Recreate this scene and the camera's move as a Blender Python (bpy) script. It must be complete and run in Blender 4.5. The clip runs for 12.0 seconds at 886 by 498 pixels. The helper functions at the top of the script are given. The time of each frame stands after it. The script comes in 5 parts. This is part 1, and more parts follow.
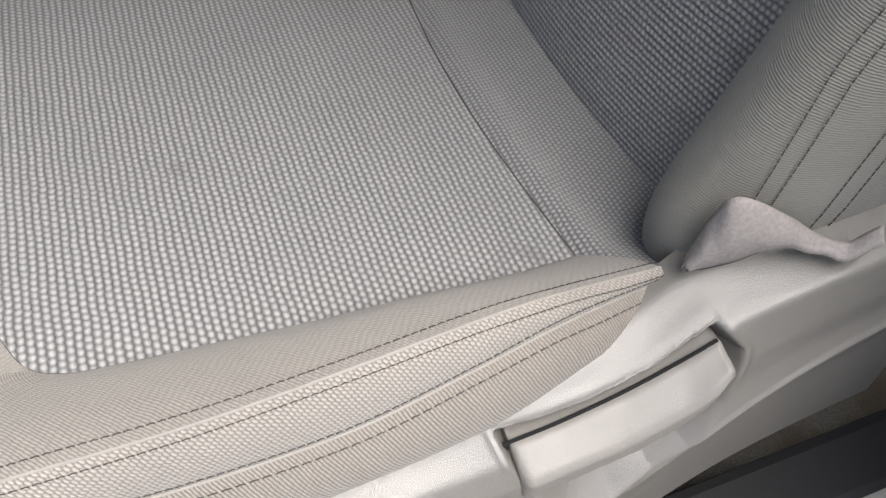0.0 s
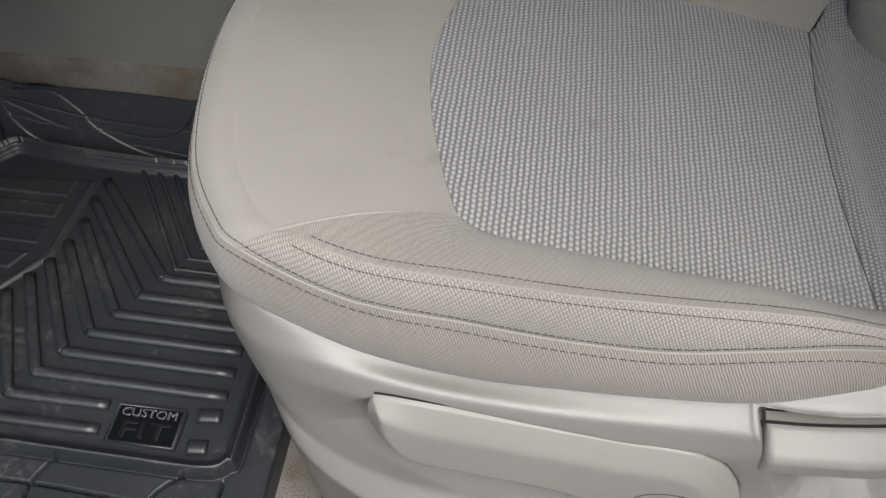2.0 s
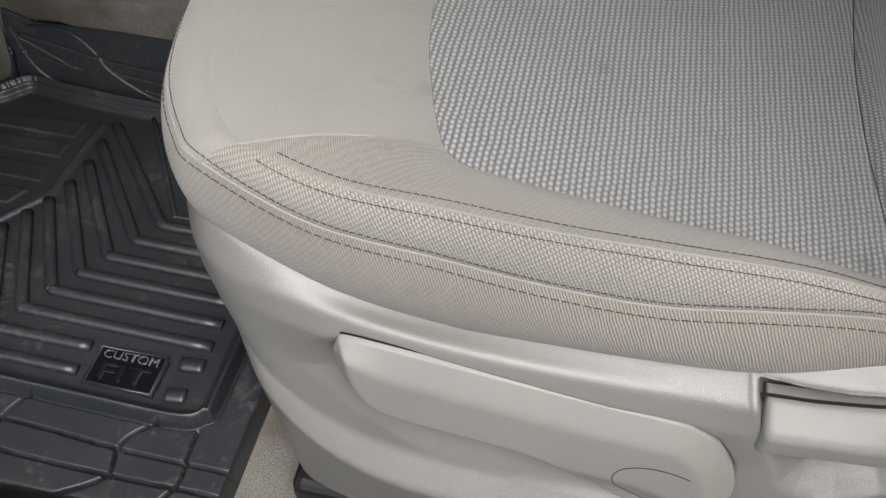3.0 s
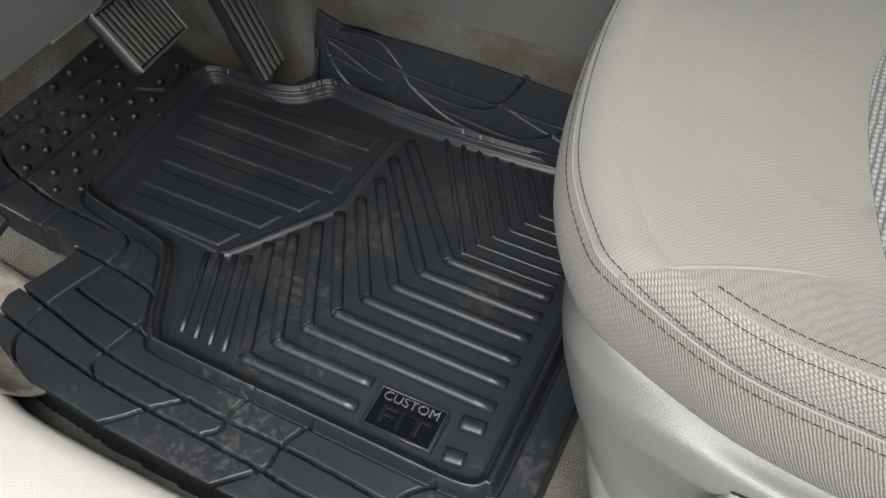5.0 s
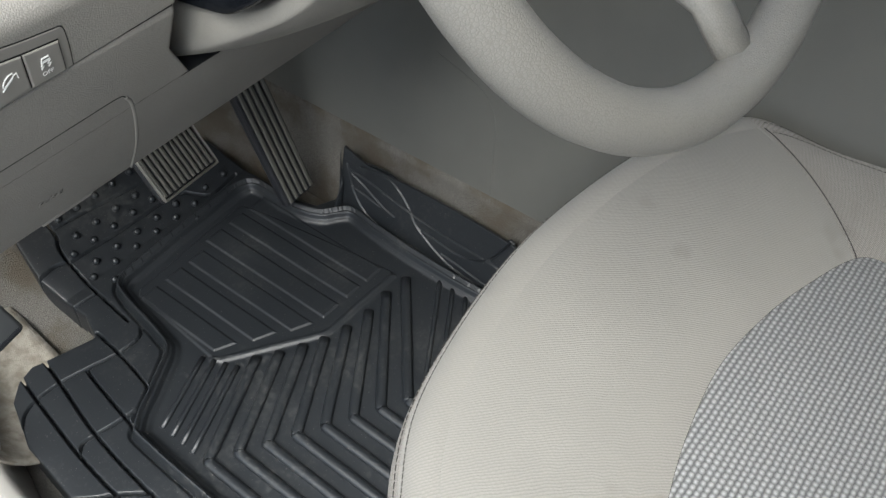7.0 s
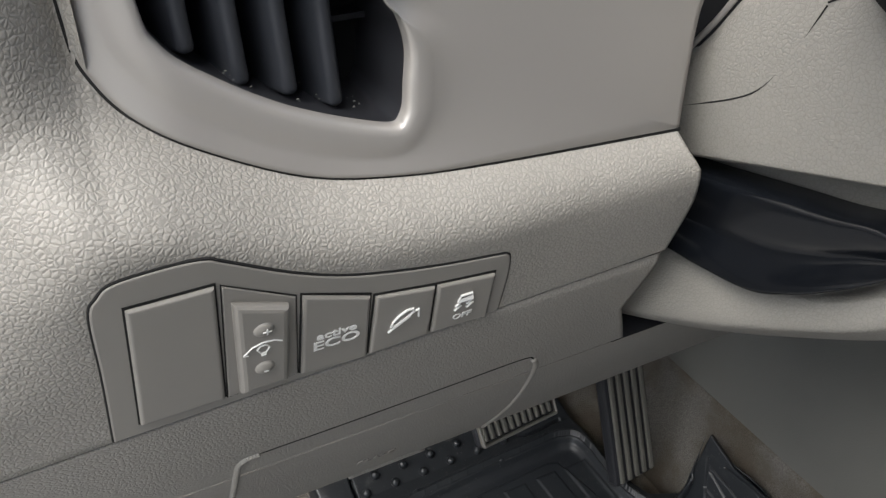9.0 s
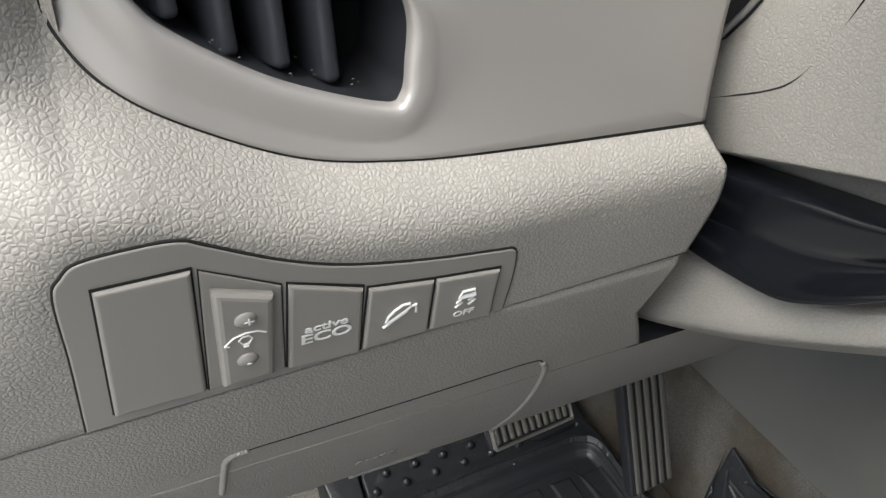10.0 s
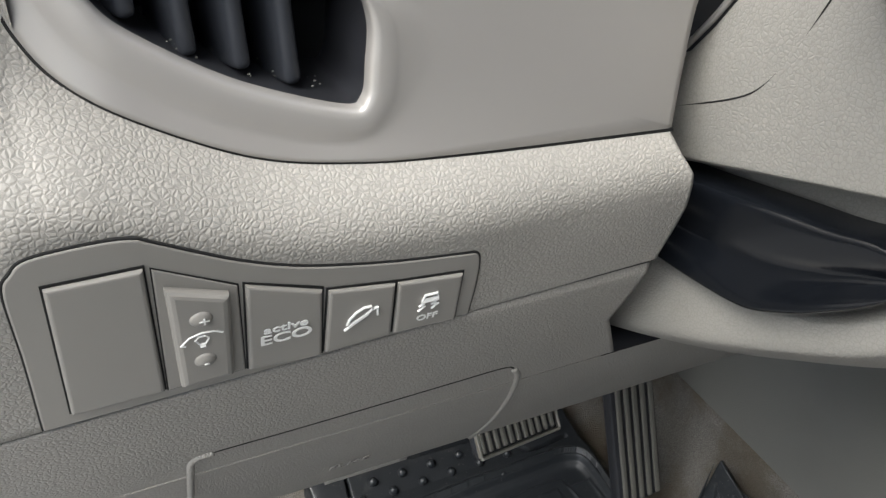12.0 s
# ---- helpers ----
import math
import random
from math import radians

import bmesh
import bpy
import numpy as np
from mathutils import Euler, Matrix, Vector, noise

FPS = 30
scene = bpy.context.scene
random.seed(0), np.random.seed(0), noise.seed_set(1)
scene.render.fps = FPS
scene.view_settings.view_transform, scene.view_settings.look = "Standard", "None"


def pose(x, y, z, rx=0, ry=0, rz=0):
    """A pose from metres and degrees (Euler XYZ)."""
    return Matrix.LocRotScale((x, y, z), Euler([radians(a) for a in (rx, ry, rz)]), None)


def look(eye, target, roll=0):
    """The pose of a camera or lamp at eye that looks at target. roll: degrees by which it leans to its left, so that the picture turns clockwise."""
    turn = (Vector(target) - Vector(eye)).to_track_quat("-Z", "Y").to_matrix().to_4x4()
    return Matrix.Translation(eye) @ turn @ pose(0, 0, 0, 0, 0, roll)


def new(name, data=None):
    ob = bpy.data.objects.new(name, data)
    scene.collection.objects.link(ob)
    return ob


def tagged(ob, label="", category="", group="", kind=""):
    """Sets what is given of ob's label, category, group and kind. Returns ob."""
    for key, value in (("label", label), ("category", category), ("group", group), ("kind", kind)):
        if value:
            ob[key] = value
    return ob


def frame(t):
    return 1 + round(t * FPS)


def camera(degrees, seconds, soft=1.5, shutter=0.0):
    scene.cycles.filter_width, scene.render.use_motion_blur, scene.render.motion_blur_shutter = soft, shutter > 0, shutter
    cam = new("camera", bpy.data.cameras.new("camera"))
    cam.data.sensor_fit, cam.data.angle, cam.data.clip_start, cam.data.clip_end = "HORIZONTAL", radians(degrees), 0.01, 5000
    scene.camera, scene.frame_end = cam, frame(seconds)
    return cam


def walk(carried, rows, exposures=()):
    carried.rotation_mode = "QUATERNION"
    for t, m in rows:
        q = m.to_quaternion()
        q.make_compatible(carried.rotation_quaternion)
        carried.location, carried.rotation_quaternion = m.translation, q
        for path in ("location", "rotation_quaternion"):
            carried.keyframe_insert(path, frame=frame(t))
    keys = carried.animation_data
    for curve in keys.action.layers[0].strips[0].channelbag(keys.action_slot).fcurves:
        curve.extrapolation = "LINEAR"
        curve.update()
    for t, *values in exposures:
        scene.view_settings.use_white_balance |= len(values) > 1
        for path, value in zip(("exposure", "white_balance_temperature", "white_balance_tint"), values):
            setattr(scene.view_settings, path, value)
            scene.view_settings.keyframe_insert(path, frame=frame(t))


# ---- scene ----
cam = camera(54.5, 12.0, soft=1.4)
PATH = [
    (0, (-0.4510, 0.1062, 0.7146), (0.4711, -0.1924, -0.4302), -3.54),
    (0.5, (-0.5039, 0.1781, 0.7388), (0.4255, -0.1326, -0.3967), 2.32),
    (0.6, (-0.5081, 0.1598, 0.7622), (0.3984, -0.0610, -0.4123), -0.15),
    (1, (-0.5749, 0.1877, 0.7660), (0.3907, 0.0609, -0.3748), 1.01),
    (1.5, (-0.5879, 0.1876, 0.7818), (0.3909, 0.2126, -0.3545), 0.87),
    (2, (-0.5675, 0.1962, 0.8045), (0.4013, 0.3108, -0.3349), 0.78),
    (2.5, (-0.5710, 0.1461, 0.7326), (0.3920, 0.3206, -0.4041), 1.06),
    (3, (-0.5653, 0.1525, 0.7404), (0.3976, 0.3436, -0.3938), 1.25),
    (3.5, (-0.5619, 0.2535, 0.7252), (0.3875, 0.4655, -0.4166), 0.87),
    (3.7, (-0.5522, 0.3040, 0.7087), (0.3888, 0.5412, -0.4350), 0.76),
    (5.3, (-0.4846, 0.3214, 0.7531), (0.3541, 0.8063, -0.3920), -2.16),
    (5.5, (-0.4614, 0.3102, 0.7734), (0.3725, 0.8086, -0.3695), -1.88),
    (6, (-0.3993, 0.2540, 0.7904), (0.4074, 0.8015, -0.3495), -2.56),
    (6.5, (-0.4021, 0.2012, 0.8497), (0.3766, 0.7727, -0.2980), -2.09),
    (6.7, (-0.3967, 0.1908, 0.8907), (0.3733, 0.7807, -0.2535), -2.13),
    (8.3, (-0.3291, 0.3880, 0.8429), (0.4060, 1.3907, 0.0037), 1.14),
    (8.5, (-0.3332, 0.4141, 0.8262), (0.3539, 1.4499, -0.0135), 0.96),
    (9, (-0.3211, 0.4360, 0.7829), (0.2529, 1.5407, -0.0539), 0.27),
    (9.5, (-0.3105, 0.4422, 0.7748), (0.2390, 1.5604, -0.0605), 0.93),
    (10, (-0.3066, 0.4452, 0.7707), (0.2225, 1.5701, -0.0688), 1.10),
    (10.5, (-0.3074, 0.4393, 0.7709), (0.2085, 1.5743, -0.0631), 0.77),
    (11, (-0.3023, 0.4376, 0.7730), (0.2201, 1.5736, -0.0556), 1.18),
    (11.5, (-0.2994, 0.4385, 0.7680), (0.2299, 1.5752, -0.0554), 1.49),
    (12, (-0.2954, 0.4387, 0.7690), (0.2337, 1.5750, -0.0549), 1.69),
]
walk(cam, [(t, look(eye, target, roll)) for t, eye, target, roll in PATH],
     exposures=[(0, 1.05, 6550, 11), (0.5, 0.70, 6550, 10.5), (1.5, 0.60, 6500, 9.5), (3.5, 0.60, 6450, 8.5), (5.5, 0.82, 6300, 5.5), (6.7, 1.08, 6250, 4.5), (8.5, 0.55, 6450, 8), (9.5, 1.1, 6450, 7.5), (12, 1.15, 6400, 6.5)])

# ---- world and light ----
world = bpy.data.worlds.new("overcast_sky")
scene.world = world
world.use_nodes = True
wn = world.node_tree
sky = wn.nodes.new("ShaderNodeTexSky")
sky.sky_type, sky.sun_disc = "NISHITA", False
sky.sun_elevation, sky.sun_rotation = radians(58), radians(244)
sky.air_density, sky.dust_density = 1.0, 4.0
wn.links.new(sky.outputs["Color"], wn.nodes["Background"].inputs["Color"])
wn.nodes["Background"].inputs["Strength"].default_value = 0.10
sun = new("sun", bpy.data.lights.new("sun", "SUN"))
sun.data.energy, sun.data.angle, sun.data.color = 2.7, radians(45), (1.0, 0.985, 0.965)
sun.matrix_world = look((-2.1, -0.8, 4.0), (0, 0.2, 0.3))


# ---- material helpers ----
def material(name, color, rough=0.6, metal=0.0):
    m = bpy.data.materials.new(name)
    m.use_nodes = True
    b = m.node_tree.nodes["Principled BSDF"]
    b.inputs["Base Color"].default_value = (*color, 1)
    b.inputs["Roughness"].default_value = rough
    b.inputs["Metallic"].default_value = metal
    return m


class Graph:
    """Short hand for building a node tree."""

    def __init__(self, m):
        self.t = m.node_tree
        self.b = self.t.nodes["Principled BSDF"]

    def node(self, kind, **sets):
        n = self.t.nodes.new(kind)
        for k, v in sets.items():
            n.inputs[k.replace("_", " ")].default_value = v
        return n

    def link(self, a, b):
        self.t.links.new(a, b)

    def math(self, op, a, b=0.0, c=0.0):
        n = self.t.nodes.new("ShaderNodeMath")
        n.operation = op
        for i, v in enumerate((a, b, c)):
            if isinstance(v, (int, float)):
                n.inputs[i].default_value = v
            else:
                self.t.links.new(v, n.inputs[i])
        return n.outputs[0]

    def coords(self, uv=False):
        return self.t.nodes.new("ShaderNodeTexCoord").outputs["UV" if uv else "Object"]

    def noise(self, where, scale, detail=3.0, rough=0.55):
        n = self.node("ShaderNodeTexNoise", Scale=scale, Detail=detail, Roughness=rough)
        self.link(where, n.inputs["Vector"])
        return n.outputs["Fac"]

    def mix(self, fac, a, b):
        n = self.t.nodes.new("ShaderNodeMix")
        n.data_type = "RGBA"
        for i, v in ((0, fac), (6, a), (7, b)):
            if isinstance(v, (int, float)):
                n.inputs[i].default_value = v
            elif isinstance(v, tuple):
                n.inputs[i].default_value = (*v, 1)
            else:
                self.t.links.new(v, n.inputs[i])
        return n.outputs[2]

    def ramp(self, x, lo, hi):
        n = self.t.nodes.new("ShaderNodeMapRange")
        n.interpolation_type = "SMOOTHSTEP"
        n.inputs[1].default_value, n.inputs[2].default_value = lo, hi
        self.link(x, n.inputs[0])
        return n.outputs[0]

    def bump(self, height, strength, distance):
        n = self.node("ShaderNodeBump", Strength=strength, Distance=distance)
        self.link(height, n.inputs["Height"])
        self.link(n.outputs[0], self.b.inputs["Normal"])
        return n

    def color(self, c):
        self.link(c, self.b.inputs["Base Color"])


def woven(name, light, dark, pitch_u, pitch_v, strength, dot=0.62, ribbed=1.0, lean=0.0, spots=(), core=0.35, rough=0.85, wobble=0.0022):
    """Cloth with rows of raised threads, laid out in metres by the UV map."""
    m = material(name, light, rough)
    g = Graph(m)
    g.b.inputs["Specular IOR Level"].default_value = 0.25
    g.b.inputs["Sheen Weight"].default_value = 0.25
    sep = g.node("ShaderNodeSeparateXYZ")
    uv = g.coords(True)
    wob = g.node("ShaderNodeVectorMath")
    wob.operation = "MULTIPLY_ADD"
    nz = g.node("ShaderNodeTexNoise", Scale=60.0, Detail=2.0)
    g.link(uv, nz.inputs["Vector"])
    g.link(nz.outputs["Color"], wob.inputs[0])
    wob.inputs[1].default_value = (wobble, wobble, 0)
    g.link(uv, wob.inputs[2])
    g.link(wob.outputs[0], sep.inputs[0])
    row = g.math("DIVIDE", g.math("ADD", sep.outputs[1], g.math("MULTIPLY", sep.outputs[0], lean)), pitch_v)
    shift = g.math("MULTIPLY", g.math("FLOORED_MODULO", g.math("FLOOR", row), 2.0), 0.5)
    col = g.math("ADD", g.math("DIVIDE", sep.outputs[0], pitch_u), shift)
    fu = g.math("SUBTRACT", g.math("FRACT", col), 0.5)
    fv = g.math("SUBTRACT", g.math("FRACT", row), 0.5)
    d = g.math("SQRT", g.math("ADD", g.math("MULTIPLY", g.math("MULTIPLY", fu, fu), ribbed), g.math("MULTIPLY", fv, fv)))
    bead = g.ramp(d, dot, dot * core)
    dome = g.math("SQRT", g.math("MAXIMUM", g.math("SUBTRACT", 1.0, g.math("MULTIPLY", d, 1.0 / dot)), 0.0))
    large = g.ramp(g.noise(g.coords(), 9.0, 4.0), 0.3, 0.75)
    fine = g.noise(g.coords(), 900.0, 2.0)
    lit = g.mix(g.math("MULTIPLY", large, 0.35), light, tuple(0.72 * c for c in light))
    lit = g.mix(g.math("MULTIPLY", fine, 0.4), lit, tuple(0.6 * c for c in light))
    stain = g.ramp(g.math("MULTIPLY", g.noise(g.coords(), 22.0, 2.0), g.noise(g.coords(), 5.0, 1.0)), 0.36, 0.46)
    lit = g.mix(g.math("MULTIPLY", stain, 0.35), lit, tuple(0.35 * c for c in light))
    for x, y, z, size, depth in spots:
        away = g.node("ShaderNodeVectorMath")
        away.operation = "DISTANCE"
        g.link(g.coords(), away.inputs[0])
        away.inputs[1].default_value = (x, y, z)
        edge = g.math("ADD", away.outputs["Value"], g.math("MULTIPLY", g.noise(g.coords(), 90.0, 3.0), size))
        lit = g.mix(g.math("MULTIPLY", g.ramp(edge, size * 1.5, size * 0.7), depth), lit, tuple(0.30 * c for c in light))
    g.color(g.mix(bead, dark, lit))
    g.bump(g.math("ADD", dome, g.math("MULTIPLY", fine, 0.30)), strength, min(pitch_u, pitch_v) * 0.4)
    return m


def grained(name, color, rough, scale, strength, metal=0.0, depth=0.0006, warped=0.7, fine=0.25, crease=0.22, crease_shade=0.0, gloss=0.5):
    """Moulded plastic with a leather grain."""
    m = material(name, color, rough, metal)
    g = Graph(m)
    g.b.inputs["Specular IOR Level"].default_value = gloss
    o = g.coords()
    warp = g.node("ShaderNodeVectorMath")
    warp.operation = "MULTIPLY_ADD"
    nz = g.node("ShaderNodeTexNoise", Scale=scale * 0.8, Detail=2.0)
    g.link(o, nz.inputs["Vector"])
    g.link(nz.outputs["Color"], warp.inputs[0])
    warp.inputs[1].default_value = (warped / scale, warped / scale, warped / scale)
    g.link(o, warp.inputs[2])
    v = g.node("ShaderNodeTexVoronoi", Scale=scale)
    v.feature = "DISTANCE_TO_EDGE"
    g.link(warp.outputs[0], v.inputs["Vector"])
    cell = g.ramp(v.outputs["Distance"], 0.0, crease)
    big = g.noise(o, 14.0, 4.0)
    tone = g.mix(g.math("MULTIPLY", g.ramp(big, 0.35, 0.7), 0.3), color, tuple(0.82 * c for c in color))
    # creases mixed darker: the shade in the grain is painted into the colour
    line = g.math("MULTIPLY", g.ramp(v.outputs["Distance"], 0.10, 0.0), crease_shade)
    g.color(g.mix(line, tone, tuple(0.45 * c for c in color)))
    g.link(g.math("ADD", rough - 0.08, g.math("MULTIPLY", big, 0.16)), g.b.inputs["Roughness"])
    g.bump(g.math("ADD", cell, g.math("MULTIPLY", g.noise(o, scale * 3.0, 2.0), fine)), strength, depth)
    return m


FABRIC = woven("seat_twill", (0.340, 0.325, 0.295), (0.255, 0.243, 0.220), 0.0032, 0.0023, 0.34, 0.60, 0.45, 0.35, [(0.075, 0.342, 0.40, 0.014, 0.35), (0.070, 0.330, 0.40, 0.007, 0.45)], wobble=0.0045)
BOLSTER = woven("seat_bolster_twill", (0.370, 0.346, 0.311), (0.175, 0.162, 0.144), 0.0032, 0.0022, 0.8, 0.60, 0.5, 0.45, wobble=0.004)
TWILL = woven("seat_side_twill", (0.320, 0.291, 0.256), (0.105, 0.095, 0.083), 0.0036, 0.0021, 1.0, 0.60, 0.35, 0.5)
RIBBED = woven("seat_ribbed_twill", (0.285, 0.278, 0.245), (0.120, 0.117, 0.102), 0.0060, 0.0017, 0.8, 0.62, 0.10, 0.1)
BAND = woven("seat_basket_weave", (0.41, 0.382, 0.343), (0.185, 0.170, 0.150), 0.0030, 0.0024, 0.8, 0.62, 0.9, 0.5)
MESH = woven("seat_spacer_mesh", (0.465, 0.467, 0.461), (0.115, 0.116, 0.116), 0.0047, 0.0045, 1.0, 0.60, 0.6, spots=[(-0.030, 0.139, 0.348, 0.010, 0.5)], core=0.05, rough=0.5)
STRIP = woven("seat_strip_mesh", (0.40, 0.403, 0.400), (0.120, 0.122, 0.122), 0.0038, 0.0036, 0.9, 0.62, core=0.1, rough=0.55)
THREAD = material("dark_thread", (0.050, 0.045, 0.040), 0.8)
SHIELD = grained("seat_shield_plastic", (0.172, 0.165, 0.151), 0.36, 800, 0.24, depth=0.0004, fine=0.05, crease_shade=0.10, gloss=0.85)
FELT = material("pale_felt", (0.46, 0.42, 0.405), 0.95)
_g = Graph(FELT)
_o = _g.coords()
_g.color(_g.mix(_g.ramp(_g.noise(_o, 400.0, 3.0), 0.3, 0.7), (0.26, 0.240, 0.230), (0.325, 0.300, 0.288)))
_g.bump(_g.noise(_o, 900.0, 3.0), 0.6, 0.0008)
LEVER = grained("lever_plastic", (0.240, 0.229, 0.210), 0.42, 1000, 0.28, depth=0.0003, gloss=0.6)
DASH = grained("dash_leather_grain", (0.335, 0.320, 0.291), 0.54, 560, 0.38, depth=0.0005, warped=0.6, fine=0.08, crease=0.30, crease_shade=0.40, gloss=0.42)
SHROUD = grained("column_plastic", (0.275, 0.264, 0.240), 0.50, 600, 0.32, depth=0.0004, warped=0.6, fine=0.08, crease=0.26, crease_shade=0.30)
SATIN = material("satin_bezel_paint", (0.43, 0.411, 0.389), 0.40, 0.5)
SWITCH = material("switch_plastic", (0.275, 0.262, 0.240), 0.40)
BLACK = material("black_plastic", (0.022, 0.023, 0.027), 0.38)
STALKBLACK = material("satin_black_plastic", (0.010, 0.010, 0.011), 0.42)
SHADEBLACK = material("matt_black_shade", (0.012, 0.012, 0.013), 0.75)
SLAT = material("slat_plastic", (0.030, 0.033, 0.040), 0.36)
VOID = material("gap_black", (0.006, 0.006, 0.006), 0.9)
CHROME = material("chrome", (0.72, 0.72, 0.74), 0.24, 0.9)
WHITE = material("white_print", (0.8, 0.8, 0.78), 0.5)
STEEL = material("worn_steel", (0.55, 0.53, 0.48), 0.35, 0.9)
RUBBER = material("mat_rubber", (0.014, 0.017, 0.020), 0.42)
_g = Graph(RUBBER)
_o = _g.coords()
_dust = _g.ramp(_g.math("MULTIPLY", _g.noise(_o, 9.0, 5.0), _g.noise(_o, 160.0, 5.0)), 0.27, 0.42)
_speck = _g.ramp(_g.noise(_o, 420.0, 1.0), 0.73, 0.76)
_c = _g.mix(_g.math("MULTIPLY", _dust, 0.26), (0.0185, 0.0212, 0.0245), (0.12, 0.12, 0.112))
_g.color(_g.mix(_g.math("MULTIPLY", _speck, 0.5), _c, (0.20, 0.19, 0.17)))
_g.b.inputs["Specular IOR Level"].default_value = 0.65
_g.link(_g.math("ADD", 0.40, _g.math("MULTIPLY", _dust, 0.20)), _g.b.inputs["Roughness"])
_g.bump(_g.noise(_o, 1500.0, 2.0), 0.16, 0.0004)
CARPET = material("beige_carpet", (0.27, 0.23, 0.18), 0.95)
_g = Graph(CARPET)
_o = _g.coords()
_pile = _g.mix(_g.ramp(_g.noise(_o, 900.0, 4.0), 0.3, 0.7), (0.13, 0.122, 0.108), (0.29, 0.275, 0.248))
_g.color(_g.mix(_g.math("MULTIPLY", _g.ramp(_g.noise(_o, 11.0, 5.0), 0.42, 0.62), 0.75), _pile, (0.125, 0.100, 0.066)))
_g.bump(_g.noise(_o, 700.0, 3.0), 1.0, 0.003)
WORNCARPET = material("worn_pale_carpet", (0.36, 0.33, 0.28), 0.95)
_g = Graph(WORNCARPET)
_o = _g.coords()
_g.color(_g.mix(_g.ramp(_g.noise(_o, 60.0, 5.0), 0.35, 0.65), (0.40, 0.37, 0.32), (0.25, 0.225, 0.185)))
_g.bump(_g.noise(_o, 800.0, 3.0), 0.8, 0.002)
CONSOLE = grained("console_side_plastic", (0.170, 0.168, 0.152), 0.55, 500, 0.2)
LINER = material("cabin_liner", (0.42, 0.40, 0.37), 0.9)
OUTSIDEGREY = material("outside_grey", (0.40, 0.395, 0.38), 0.9)
SILL = grained("sill_trim_plastic", (0.54, 0.52, 0.48), 0.5, 500, 0.3)


_g = Graph(OUTSIDEGREY)
_o = _g.coords()
_g.color(_g.mix(_g.ramp(_g.noise(_o, 3.0, 6.0), 0.3, 0.7), (0.19, 0.189, 0.186), (0.26, 0.258, 0.253)))
_g.bump(_g.noise(_o, 120.0, 4.0), 0.4, 0.004)
_g = Graph(LINER)
_o = _g.coords()
_g.color(_g.mix(_g.ramp(_g.noise(_o, 300.0, 4.0), 0.3, 0.7), (0.38, 0.36, 0.33), (0.45, 0.43, 0.40)))
_g.bump(_g.noise(_o, 900.0, 2.0), 0.4, 0.001)
_g = Graph(SATIN)
_o = _g.coords()
_g.link(_g.math("ADD", 0.38, _g.math("MULTIPLY", _g.noise(_o, 60.0, 5.0), 0.08)), _g.b.inputs["Roughness"])
_g.bump(_g.noise(_o, 4000.0, 2.0), 0.06, 0.0002)
_g = Graph(SWITCH)
_o = _g.coords()
_g.link(_g.math("ADD", 0.36, _g.math("MULTIPLY", _g.noise(_o, 90.0, 5.0), 0.14)), _g.b.inputs["Roughness"])
_g.bump(_g.noise(_o, 3500.0, 2.0), 0.15, 0.0002)


# ---- mesh helpers ----
def mesh_object(name, verts, faces, mat, parent=None, label="", uvs=None, smooth=True):
    me = bpy.data.meshes.new(name)
    me.from_pydata([tuple(v) for v in verts], [], faces)
    if uvs is not None:
        layer = me.uv_layers.new(name="UVMap")
        idx = np.zeros(len(me.loops), dtype=np.int32)
        me.loops.foreach_get("vertex_index", idx)
        layer.data.foreach_set("uv", np.asarray(uvs, dtype=np.float32)[idx].ravel())
    me.materials.append(mat)
    if smooth:
        me.polygons.foreach_set("use_smooth", [True] * len(me.polygons))
    me.update()
    ob = new(name, me)
    ob.parent = parent
    if label:
        tagged(ob, label)
    return ob


def part(name, bm, mat, parent, label="", smooth=False):
    me = bpy.data.meshes.new(name)
    bm.to_mesh(me)
    bm.free()
    me.materials.append(mat)
    if smooth:
        me.polygons.foreach_set("use_smooth", [True] * len(me.polygons))
    ob = new(name, me)
    ob.parent = parent
    if label:
        tagged(ob, label)
    return ob


def spline(keys, n):
    """n points along a Catmull-Rom curve through the keys, evenly by key."""
    k = np.asarray(keys, float)
    p = np.vstack([2 * k[0] - k[1], k, 2 * k[-1] - k[-2]])
    out = []
    for s in np.linspace(0, len(k) - 1, n):
        i = min(int(s), len(k) - 2)
        u = s - i
        a, b, c, d = p[i], p[i + 1], p[i + 2], p[i + 3]
        out.append(0.5 * (2 * b + (c - a) * u + (2 * a - 5 * b + 4 * c - d) * u * u + (3 * b - a - 3 * c + d) * u ** 3))
    return np.array(out)


def even(points, n):
    """The same polyline with n points at even distances."""
    p = np.asarray(points, float)
    d = np.concatenate([[0], np.cumsum(np.linalg.norm(np.diff(p, axis=0), axis=1))])
    s = np.linspace(0, d[-1], n)
    return np.stack([np.interp(s, d, p[:, i]) for i in range(p.shape[1])], axis=1)


